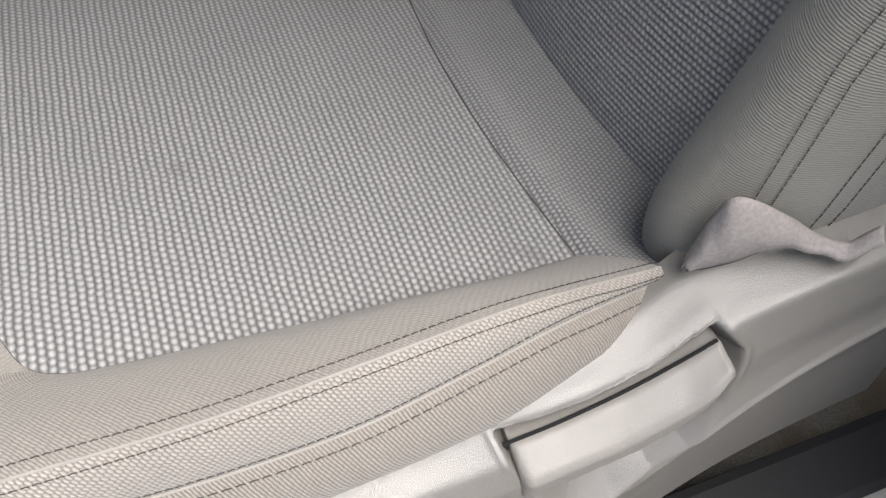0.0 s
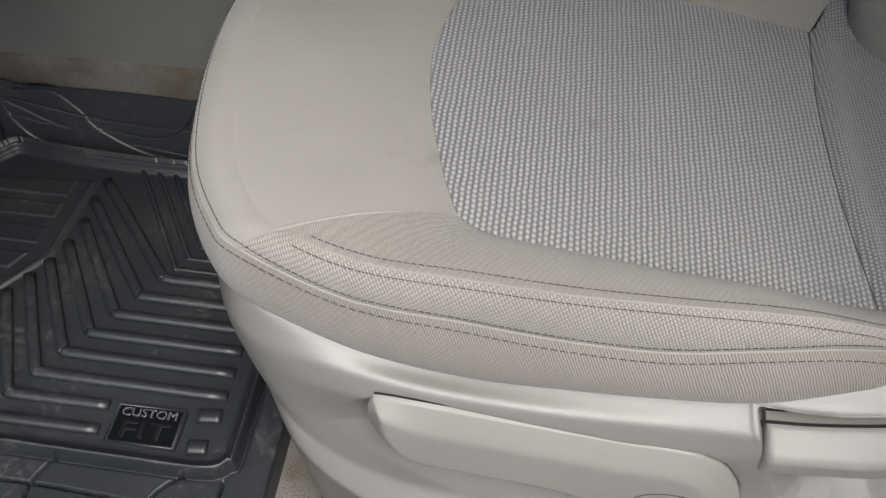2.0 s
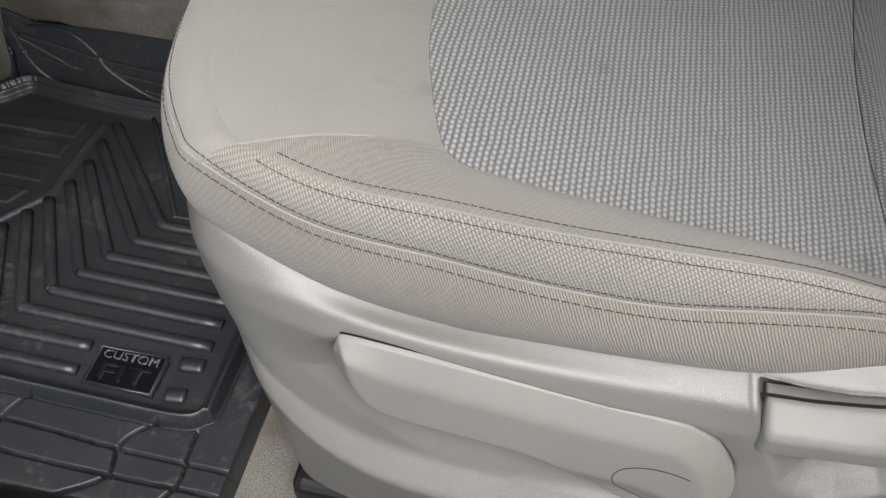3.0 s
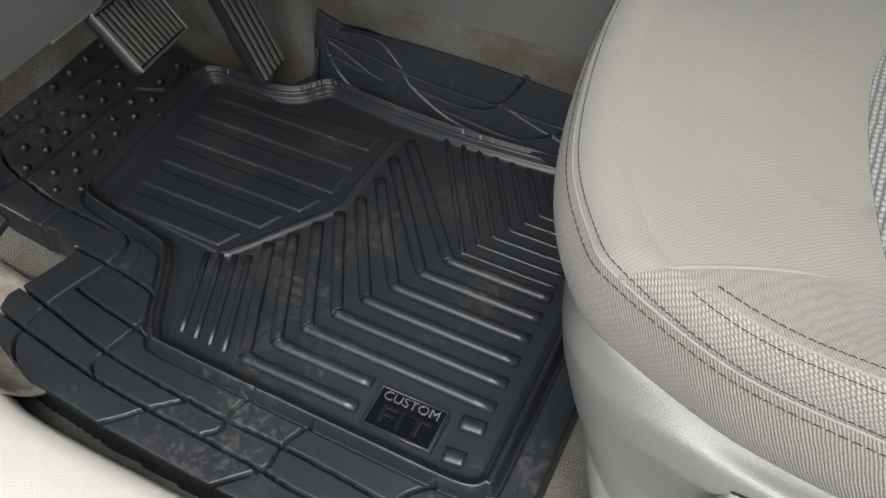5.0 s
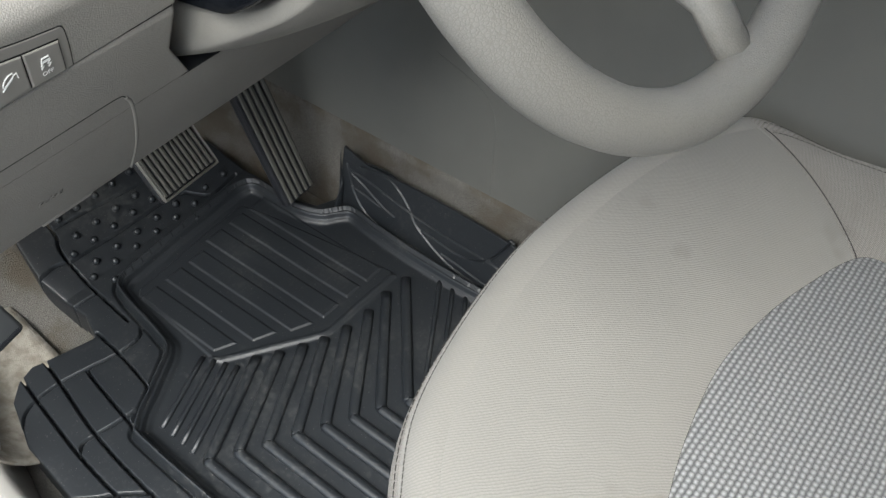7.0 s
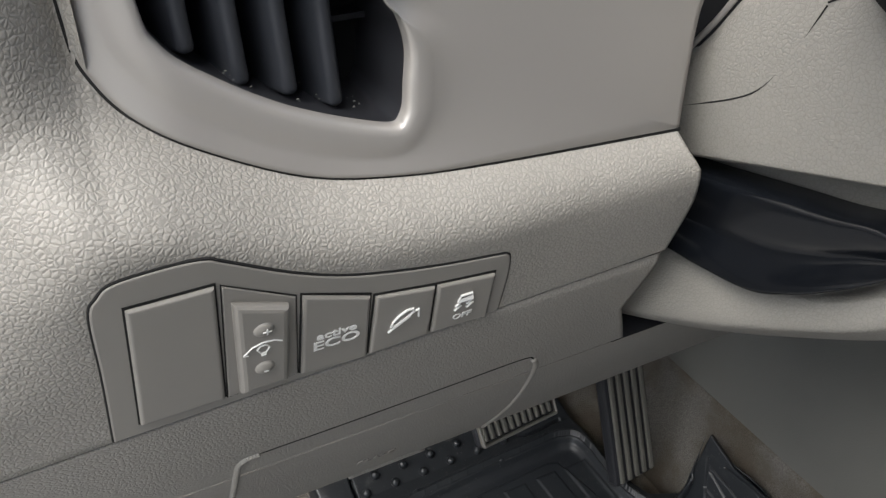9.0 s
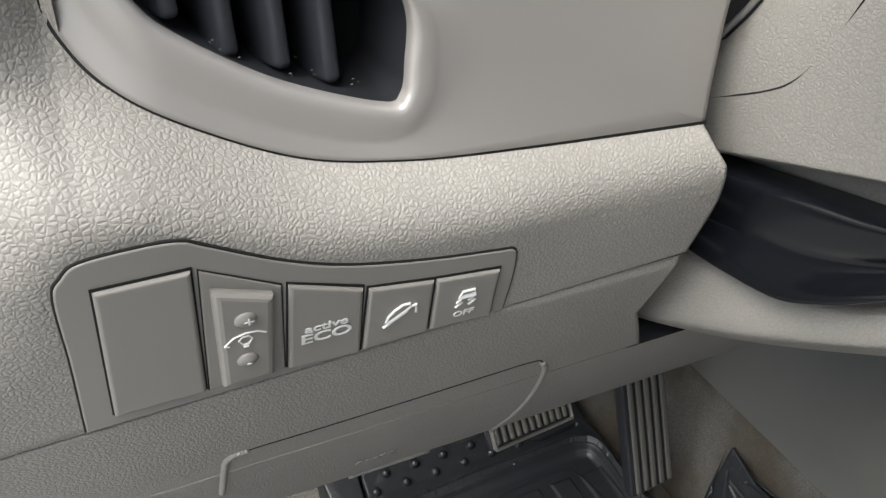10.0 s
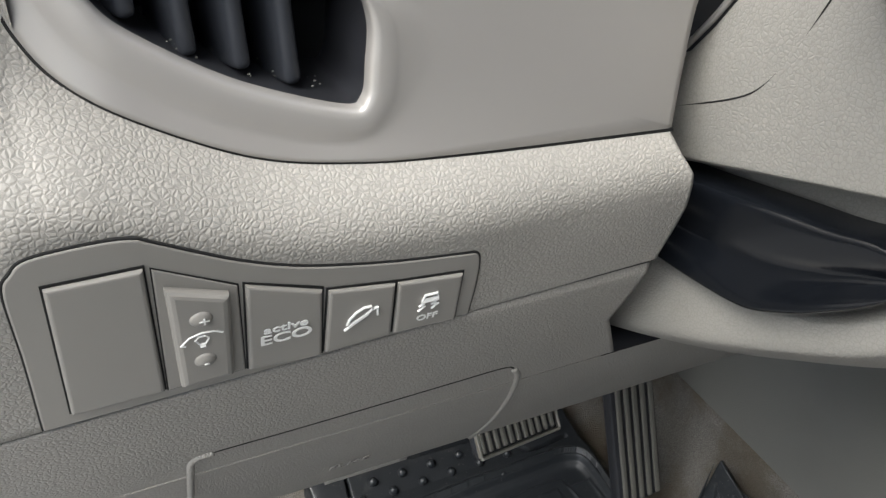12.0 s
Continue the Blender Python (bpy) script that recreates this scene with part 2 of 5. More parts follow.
def sheet(name, grid, mat, parent=None, label="", flip=False, thick=0.0, uvs=None):
    """A skin over a grid of points [rows][columns][3]; UVs are in metres."""
    g = np.asarray(grid, float)
    r, c = g.shape[:2]
    if uvs is None:
        du = np.concatenate([np.zeros((r, 1)), np.cumsum(np.linalg.norm(np.diff(g, axis=1), axis=2), axis=1)], axis=1)
        dv = np.concatenate([np.zeros((1, c)), np.cumsum(np.linalg.norm(np.diff(g, axis=0), axis=2), axis=0)], axis=0)
        uvs = np.stack([du, dv], axis=2)
    verts = g.reshape(-1, 3)
    i = np.arange(r * c).reshape(r, c)
    q = np.stack([i[:-1, :-1], i[:-1, 1:], i[1:, 1:], i[1:, :-1]], axis=2).reshape(-1, 4)
    if flip:
        q = q[:, ::-1]
    ob = mesh_object(name, verts, q.tolist(), mat, parent, label, np.asarray(uvs).reshape(-1, 2))
    if thick:
        mod = ob.modifiers.new("thickness", "SOLIDIFY")
        mod.thickness, mod.offset = thick, -1
    return ob


def tube(bm, points, radius, sides=6, closed=False, flat=1.0, up=(0, 0, 1)):
    """A rod along the points, in bm."""
    p = [Vector(v) for v in points]
    rings = []
    for i, v in enumerate(p):
        a = p[i - 1] if i or closed else p[0]
        b = p[(i + 1) % len(p)] if i + 1 < len(p) or closed else p[-1]
        t = (b - a).normalized()
        side = t.cross(Vector(up))
        side = side.normalized() if side.length > 1e-5 else Vector((1, 0, 0))
        nrm = side.cross(t)
        rings.append([bm.verts.new(v + radius * (math.cos(w) * side + flat * math.sin(w) * nrm))
                      for w in (2 * math.pi * k / sides for k in range(sides))])
    n = len(rings)
    for i in range(n if closed else n - 1):
        a, b = rings[i], rings[(i + 1) % n]
        for k in range(sides):
            bm.faces.new((a[k], a[(k + 1) % sides], b[(k + 1) % sides], b[k]))
    if not closed:
        bm.faces.new(rings[0][::-1])
        bm.faces.new(rings[-1])
    return bm


def box(bm, x0, y0, z0, x1, y1, z1, bevel=0.0, segments=2):
    made = bmesh.ops.create_cube(bm, size=1.0, matrix=Matrix.Translation(((x0 + x1) / 2, (y0 + y1) / 2, (z0 + z1) / 2))
                                 @ Matrix.Diagonal((x1 - x0, y1 - y0, z1 - z0, 1)))
    if bevel:
        edges = list({e for v in made["verts"] for e in v.link_edges})
        bmesh.ops.bevel(bm, geom=edges, offset=bevel, segments=segments, profile=0.5, affect="EDGES")
    return bm


def prism(bm, outline, depth, bevel=0.0, segments=2):
    """A slab: the outline, its copy moved by the vector depth, and the walls between. The bevel rounds the first face."""
    a = [bm.verts.new(v) for v in outline]
    b = [bm.verts.new(Vector(v) + Vector(depth)) for v in outline]
    n = len(a)
    front = bm.faces.new(a)
    bm.faces.new(b[::-1])
    for i in range(n):
        bm.faces.new((a[(i + 1) % n], a[i], b[i], b[(i + 1) % n]))
    bmesh.ops.recalc_face_normals(bm, faces=bm.faces[:])
    if bevel:
        bmesh.ops.bevel(bm, geom=list(front.edges), offset=bevel, segments=segments, profile=0.5, affect="EDGES")
    return bm


def empty(name, label, category, at=(0, 0, 0), group="", kind=""):
    ob = new(name)
    ob.empty_display_size = 0.05
    return tagged(ob, label, category, group, kind)


def interp(x, keys):
    return np.interp(x, [k[0] for k in keys], [k[1] for k in keys])


def smoothstep(x, a, b):
    t = np.clip((np.asarray(x, float) - a) / (b - a), 0, 1)
    return t * t * (3 - 2 * t)


def near(px, py, line):
    """Distance of every grid point to a polyline in the plane."""
    best = np.full(px.shape, 1e9)
    for (ax, ay), (bx, by) in zip(line[:-1], line[1:]):
        dx, dy = bx - ax, by - ay
        t = np.clip(((px - ax) * dx + (py - ay) * dy) / (dx * dx + dy * dy + 1e-12), 0, 1)
        best = np.minimum(best, np.hypot(px - ax - t * dx, py - ay - t * dy))
    return best


def inside(px, py, poly):
    hit = np.zeros(px.shape, bool)
    n = len(poly)
    for i in range(n):
        (ax, ay), (bx, by) = poly[i], poly[(i + 1) % n]
        if ay == by:
            continue
        cross = ((ay > py) != (by > py)) & (px < (bx - ax) * (py - ay) / (by - ay) + ax)
        hit ^= cross
    return hit


# ---- setting ----
def slab(name, x0, y0, z0, x1, y1, z1, mat, bevel=0.0):
    bm = box(bmesh.new(), x0, y0, z0, x1, y1, z1, bevel)
    return tagged(part(name, bm, mat, None), kind="structure")


# ground is out of view; its tone sets how much light bounces up
tagged(slab("ground", -60, -60, -0.60, 60, 60, -0.42, OUTSIDEGREY), "pale grey unseen ground under the car, toned for bounced light", "ground")
tagged(slab("floor", -0.40, -0.75, -0.10, 1.30, 1.02, -0.012, CARPET), "beige carpeted car floor", "floor")

# cabin shell
for nm, lab, cat, dims, mt in (
    # roof stays out of view; its edges are set by the shade wanted
    ("roof", "pale grey cloth headliner, unseen, sized to shade the cabin", "ceiling", (-0.34, -1.90, 1.16, 1.22, 0.45, 1.20), LINER),
    ("wall_rear", "plain grey rear cabin wall", "wall", (-0.40, -1.94, -0.10, 1.30, -1.90, 1.16), LINER),
    ("wall_passenger", "plain grey passenger door trim", "wall", (1.30, -1.90, -0.10, 1.36, 1.20, 0.68), LINER),
    ("floor_rear", "beige carpeted rear floor", "floor", (-0.40, -1.90, -0.10, 1.30, -0.752, -0.012), CARPET),
    # unseen wall, added only to cut low light from the left
    ("wall_light_block", "plain grey unseen wall added to block low side light", "wall", (-4.0, -6, -0.42, -3.8, 6, 0.7), OUTSIDEGREY),
    # unseen body side behind the door opening, set to shade the seat's rear
    ("wall_left", "plain grey unseen body side, added to shade the rear of the seat", "wall", (-0.50, -1.90, -0.10, -0.46, -0.27, 1.16), LINER),
    ("firewall", "dark firewall behind the pedals", "wall", (-0.40, 1.22, -0.10, 1.30, 1.26, 0.86), CONSOLE),
):
    tagged(slab(nm, *dims, mt), lab, cat)

# door sill and kick panel on the driver's side
sill_line = spline([(-0.345, -0.10, 0.080), (-0.345, 0.2, 0.080), (-0.345, 0.5, 0.080), (-0.345, 0.80, 0.082), (-0.328, 0.90, 0.086), (-0.305, 1.0, 0.11), (-0.30, 1.2, 0.2)], 60)
prof = spline([(0.012, -0.095), (0.008, -0.04), (0.004, -0.012), (-0.006, -0.001), (-0.025, 0.004), (-0.07, 0.006), (-0.10, -0.004), (-0.11, -0.05), (-0.112, -0.30)], 40)
tagged(sheet("sill_trim", [[(p[0] + a, p[1], p[2] + b) for a, b in prof] for p in sill_line], SILL, thick=0.003, flip=True),
       "pale beige plastic door sill trim", "sill", kind="structure")
pil = []
for y in np.linspace(0.06, -0.60, 50):
    f = float(smoothstep(y, 0.06, -0.16))
    x0 = -0.345 + 0.085 * f
    pil.append(spline([(x0 + 0.006, y, -0.012), (x0 + 0.002, y, 0.03), (x0 - 0.006, y, 0.052), (x0 - 0.025, y, 0.062 + 0.01 * f), (x0 - 0.06, y, 0.070 + 0.02 * f), (-0.40, y, 0.086 + 0.03 * f), (-0.445, y, 0.08 + 0.06 * f), (-0.457, y, 0.03), (-0.458, y, -0.22)], 36))
tagged(sheet("pillar_trim", pil, SILL, thick=0.003, flip=True), "pale plastic trim at the foot of the door pillar", "trim", kind="structure")
kick = []
for y in np.linspace(0.86, 1.22, 30):
    rise = 0.10 * float(smoothstep(y, 0.95, 1.22))
    up = float(smoothstep(y, 1.00, 1.08))
    kick.append(spline([(-0.20, y, 0.004 + rise), (-0.265, y, 0.012 + rise), (-0.30, y, 0.030 + rise), (-0.325, y, 0.062 + rise), (-0.345, y, 0.11 + rise), (-0.362, y, 0.12 + rise + 0.10 * up), (-0.375, y, 0.13 + rise + 0.27 * up), (-0.380, y, 0.14 + rise + 0.60 * up)], 44))
tagged(sheet("kick_panel", kick, WORNCARPET, thick=0.004, flip=True), "worn pale carpet beside the footrest", "panel", kind="structure")
# toe board under the pedals
toe = [[(x, y, z) for y, z in ((0.98, -0.012), (1.05, 0.02), (1.12, 0.09), (1.18, 0.2), (1.21, 0.36))] for x in np.linspace(-0.38, 0.34, 12)]
tagged(sheet("toe_board", toe, CARPET, thick=0.004), "worn beige carpet on the toe board", "floor", kind="structure")

# ---- driver's seat ----
seat = empty("driver_seat", "beige-grey cloth car seat with mesh centre and plastic side shield", "car seat")
HALF = [  # insert edge, upper seam, lower seam, hem; rear to front centre
    ((-.154, -.076, .300), (-.201, -.104, .330), (-.203, -.104, .320), (-.206, -.098, .308)),
    ((-.157, -.032, .306), (-.214, -.030, .357), (-.222, -.034, .341), (-.224, -.046, .300)),
    ((-.160, .028, .316), (-.223, .015, .371), (-.234, .025, .345), (-.236, .012, .291)),
    ((-.162, .083, .327), (-.232, .086, .380), (-.240, .087, .340), (-.239, .075, .289)),
    ((-.163, .145, .339), (-.236, .154, .384), (-.242, .153, .343), (-.240, .150, .287)),
    ((-.164, .192, .348), (-.235, .219, .387), (-.242, .219, .351), (-.240, .220, .286)),
    ((-.163, .217, .353), (-.229, .288, .386), (-.239, .299, .359), (-.238, .300, .299)),
    ((-.155, .233, .356), (-.216, .343, .394), (-.227, .369, .384), (-.231, .366, .328)),
    ((-.136, .243, .359), (-.194, .368, .396), (-.204, .394, .384), (-.208, .399, .336)),
    ((-.104, .254, .361), (-.145, .394, .396), (-.152, .423, .384), (-.154, .428, .335)),
    ((-.050, .268, .364), (-.066, .413, .396), (-.070, .442, .384), (-.071, .448, .333)),
    ((0.018, .276, .365), (0.018, .420, .396), (0.018, .450, .384), (0.018, .456, .332)),
]
XMID = 0.018
# the hem is drawn in under the cloth's roll
HALF = [row[:3] + ((row[3][0] + .006 * w, row[3][1], row[3][2] - .011 * w),) for row, w in zip(HALF, (0, 1, 1, 1, 1, 1, 1, .5, 0, 0, 0, 0))]


def mirror(p):
    return (2 * XMID - p[0], p[1], p[2])


LOOP = HALF + [tuple(mirror(q) for q in row) for row in HALF[-2::-1]]
PER = 12
CURVES = [spline([row[k] for row in LOOP], (len(LOOP) - 1) * PER + 1) for k in range(4)]


def swell(k, i):
    """How far the cloth between two seams stands out at a station."""
    s = i / PER
    s = min(s, 22 - s)
    f = float(smoothstep(s, 5.5, 9.0))
    return ((0.009 + 0.003 * f) * (0.3 + 0.7 * float(smoothstep(s, 0.0, 2.5))), 0.004 + 0.002 * f, 0.014 - 0.008 * float(smoothstep(s, 4.5, 7.0)))[k]


def on_skin(k, i, v, lift=0.0):
    """A point between seam k and k + 1 at a station, on the rounded cloth."""
    p0, p1 = CURVES[k][i], CURVES[k + 1][i]
    j, h = max(i - 1, 0), min(i + 1, len(CURVES[k]) - 1)
    nrm = np.cross(CURVES[k][h] - CURVES[k][j], p1 - p0)
    nrm = nrm / (np.linalg.norm(nrm) + 1e-9)
    if k < 2 and nrm[2] < 0:
        nrm = -nrm
    if k == 2 and (nrm[0] * (p0[0] - XMID) + nrm[1] * (p0[1] - 0.1)) < 0:
        nrm = -nrm
    size = np.linalg.norm(p1 - p0)
    return p0 + (p1 - p0) * v + nrm * (min(swell(k, i), size * 0.3) * math.sin(math.pi * v) ** 0.8 + lift)


def skin(k, a, b, n):
    """Rows across from seam k to k + 1, for the stations a to b, rounded out a little."""
    return [[on_skin(k, i, v) for v in np.linspace(0, 1, n)] for i in range(int(a * PER), int(b * PER) + 1)]


sheet("bolster", skin(0, 0, 7, 14), BOLSTER, seat, "smooth twill side bolster of the cushion")
sheet("front_panel", skin(0, 7, 14.5, 22), FABRIC, seat, "smooth twill front of the cushion, faintly stained")
sheet("bolster", skin(0, 14.5, 22, 14), BOLSTER, seat)
sheet("side_band", skin(1, 0, 7, 14), BAND, seat, "coarse woven band between stitched seams")
sheet("front_edge", skin(1, 7, 14.5, 8), FABRIC, seat)
sheet("side_band", skin(1, 14.5, 22, 14), BAND, seat)
sheet("skirt", skin(2, 0, 22, 18), TWILL, seat, "cloth skirt below the lower seam")

# centre insert: a grid from the rear seam to the curved front seam
edge = CURVES[0]
front = edge[6 * PER:16 * PER + 1]
NU, NV = 61, 56
cols = even(front, NU)
rear_l, rear_r = edge[0], edge[-1]


def rear_seam(u):
    p = rear_l + (rear_r - rear_l) * u
    return p + np.array([0, 0.012 * math.sin(math.pi * u), 0.004 * math.sin(math.pi * u)])


left_side, right_side = even(edge[:6 * PER + 1], NV), even(edge[:15 * PER + 7:-1][:6 * PER + 1], NV)
grid = []
for j in range(NV):
    v = j / (NV - 1)
    row = []
    for i in range(NU):
        u = i / (NU - 1)
        top, bot = cols[i], rear_seam(u)
        p = bot + (top - bot) * v
        side = (left_side[j] - (bot_l := rear_seam(0)) - (cols[0] - bot_l) * v) * (1 - u) + (right_side[j] - rear_seam(1) - (cols[-1] - rear_seam(1)) * v) * u
        p = p + side
        p[2] += 0.010 * (math.sin(math.pi * u) * math.sin(math.pi * v)) ** 0.5 * 0.7
        row.append(p)
    grid.append(row)
grid = np.array(grid)
sheet("centre_insert", grid, MESH, seat, "beaded spacer mesh centre panel", uvs=np.stack([grid[..., 0] + 1, grid[..., 1] + 1], axis=2))

# rear strip of the cushion, rolling down into the gap before the backrest
strip = []
for v in np.linspace(0, 1, 26):
    row = []
    for i in range(NU):
        u = i / (NU - 1)
        p = rear_seam(u)
        y = p[1] - 0.135 * v
        roll = 0.006 * math.exp(-((v - 0.10) / 0.09) ** 2) - 0.003 * math.exp(-((v - 0.0) / 0.03) ** 2)
        z = p[2] - 0.022 * v + roll - 0.06 * max(0, v - 0.62) ** 1.4
        wide = 1 + 0.07 * v
        side = max(0.0, (abs(2 * u - 1) - 0.80) / 0.20) * float(smoothstep(v, 0, 0.22))
        row.append(((p[0] - XMID) * wide + XMID + math.copysign(0.046 * side, u - 0.5), y, z + 0.026 * side ** 2))
    strip.append(row)
strip = np.array(strip)
sheet("rear_strip", strip, STRIP, seat, "finer mesh strip at the rear of the cushion", uvs=np.stack([strip[..., 0] + 1, strip[..., 1] + 1], axis=2), flip=True)


def stitches(name, path, long, gap, radius, parent, lift=0.0006):
    """A row of short thread stitches along a path."""
    d = np.concatenate([[0], np.cumsum(np.linalg.norm(np.diff(path, axis=0), axis=1))])
    bm = bmesh.new()
    s = 0.0
    rnd = random.Random(len(path))
    while s + long < d[-1]:
        pts = [[np.interp(s + long * f, d, path[:, c]) for c in range(3)] for f in (0, 0.5, 1)]
        pts[1][2] += lift
        tube(bm, pts, radius, 5)
        s += long + gap * rnd.uniform(0.8, 1.2)
    return part(name, bm, THREAD, parent, "dark stitched seam", True)


def beside(k, other, far, a, b):
    """A line on the skin, a fixed distance from seam k towards another seam."""
    out = []
    for i in range(a, b + 1):
        v = min(far / (np.linalg.norm(CURVES[k][i] - CURVES[other][i]) + 1e-9), 0.45)
        out.append(on_skin(k, i, v, 0.0003) if other > k else on_skin(other, i, 1 - v, 0.0003))
    return np.array(out)


S7, S15, END = 7 * PER, int(14.5 * PER), 22 * PER
for a, b in ((0, S7 - 3), (S15 + 3, END)):
    stitches("stitching", beside(1, 0, 0.006, a, b), 0.0036, 0.0012, 0.00032, seat)
    stitches("stitching", beside(1, 2, 0.006, a, b), 0.0036, 0.0012, 0.00032, seat)
stitches("stitching", beside(2, 1, 0.004, 0, END), 0.0036, 0.0012, 0.00032, seat)
stitches("stitching", beside(2, 3, 0.0058, 0, END), 0.0046, 0.0018, 0.00036, seat)


def cord(name, pts, radius, mat, parent, label=""):
    return part(name, tube(bmesh.new(), pts, radius, 8), mat, parent, label, True)


cord("seam_cord", CURVES[1][:S7] + [0, 0, -0.0008], 0.0009, FABRIC, seat)
cord("seam_cord", CURVES[2] + [0, 0, -0.0008], 0.0009, FABRIC, seat)
cord("seam_cord", CURVES[0] + [0, 0, -0.0012], 0.0013, THREAD, seat, "dark seam round the mesh insert")
cord("seam_cord", np.array([rear_seam(u) for u in np.linspace(0, 1, 40)]) + [0, 0, -0.0008], 0.0011, THREAD, seat)
cord("seam_cord", spline([CURVES[0][S7], (CURVES[0][S7] + CURVES[1][S7]) / 2 + [0, 0, 0.010], CURVES[1][S7], CURVES[2][S7]], 24), 0.0014, FABRIC, seat)

cord("seam_cord", spline([CURVES[0][S15], (CURVES[0][S15] + CURVES[1][S15]) / 2 + [0, 0, 0.010], CURVES[1][S15], CURVES[2][S15]], 24), 0.0010, FABRIC, seat)
cord("seam_cord", np.array([on_skin(0, S15 + 2, v, 0.0002) for v in np.linspace(0, 1, 24)]), 0.0005, THREAD, seat)

# backrest: mesh centre, twill bolster, loose hem flap
BX = XMID
SEAM_COLUMNS = (0.0, 1.3, 5.0, 6.2)


def back_face(u, h):
    """Centre of the backrest: u from -1 to 1 across, h metres up its slope."""
    y = -0.134 - 0.36 * h - 0.026 * math.exp(-max(h + 0.02, 0) / 0.035) - 0.010 * u * u * (1 - min(h, 0.3) * 2)
    z = 0.262 + 0.92 * h
    return np.array([BX + u * (0.142 + 0.10 * h), y, z])


g = np.array([[back_face(u, h) for u in np.linspace(-1, 1, 50)] for h in np.linspace(-0.03, 0.55, 60)])
sheet("back_insert", g, MESH, seat, "beaded mesh centre of the backrest", flip=True, uvs=np.stack([g[..., 0] + 1, g[..., 2] * 1.08], axis=2))
for side in (-1, 1):
    rows = []
    for h in np.linspace(-0.02, 0.55, 40):
        e = back_face(side, h)
        w = 0.055 + 0.10 * min(h, 0.3)
        sec = [(0, 0, 0), (0.10, 0.030, 0), (0.35, 0.055, 0.004), (0.65, 0.062, 0.004), (0.9, 0.045, 0), (1.02, 0.01, -0.002), (1.05, -0.04, -0.004), (1.02, -0.10, -0.006)]
        grow = smoothstep(h, -0.05, 0.10) * 0.75 + 0.25
        rows.append(spline([(e[0] + side * a * (w + 0.018), e[1] + b * grow, e[2] + c) for a, b, c in sec], 30))
    sheet("back_bolster", rows, RIBBED, seat, "ribbed twill bolster of the backrest", flip=side < 0)
    rr = np.array(rows)
    for c in SEAM_COLUMNS:
        cs = np.interp(np.linspace(-0.02, 0.55, 40), [0.08, 0.11, 0.22, 0.5], [17.5, 17.0, 14.0, 12.0]) + c
        lo = cs.astype(int)
        line = np.array([rr[i, lo[i]] * (1 - cs[i] + lo[i]) + rr[i, lo[i] + 1] * (cs[i] - lo[i]) for i in range(40)])
        stitches("stitching", line[7:] + np.array([side * 0.0008, 0.0010, 0.0004]), 0.0036, 0.0012, 0.00032, seat)

# loose felt hem at the foot of the bolster
top = spline([(-.208, -.116, .340), (-.211, -.120, .366), (-.215, -.123, .386), (-.220, -.127, .397), (-.225, -.151, .380), (-.230, -.176, .357), (-.240, -.192, .353), (-.245, -.207, .366)], 48)
low = spline([(-.207, -.112, .335), (-.212, -.116, .338), (-.216, -.124, .341), (-.220, -.136, .345), (-.224, -.154, .352), (-.229, -.176, .350), (-.239, -.192, .347), (-.244, -.207, .360)], 48)
felt = []
for v in np.linspace(0, 1, 12):
    puff = math.sin(math.pi * v) ** 0.8
    felt.append([t_ + (l_ - t_) * v + np.array([-0.006 * puff, 0.004 * puff, 0.0015 * puff * math.sin(i * 0.9)]) for i, (t_, l_) in enumerate(zip(top, low))])
felt = np.array(felt)
for m in (1, -1):
    g = felt.copy()
    if m < 0:
        g[..., 0] = 2 * XMID - g[..., 0]
    sheet("hem_flap", g, FELT, seat, "loose pale felt hem at the foot of the backrest", thick=0.0025, flip=m < 0)
    part("hem_gap", tube(bmesh.new(), [(XMID + m * (p[0] - XMID), p[1], p[2] - .0015) for p in low[10:36]], .0022, 6), VOID, seat)

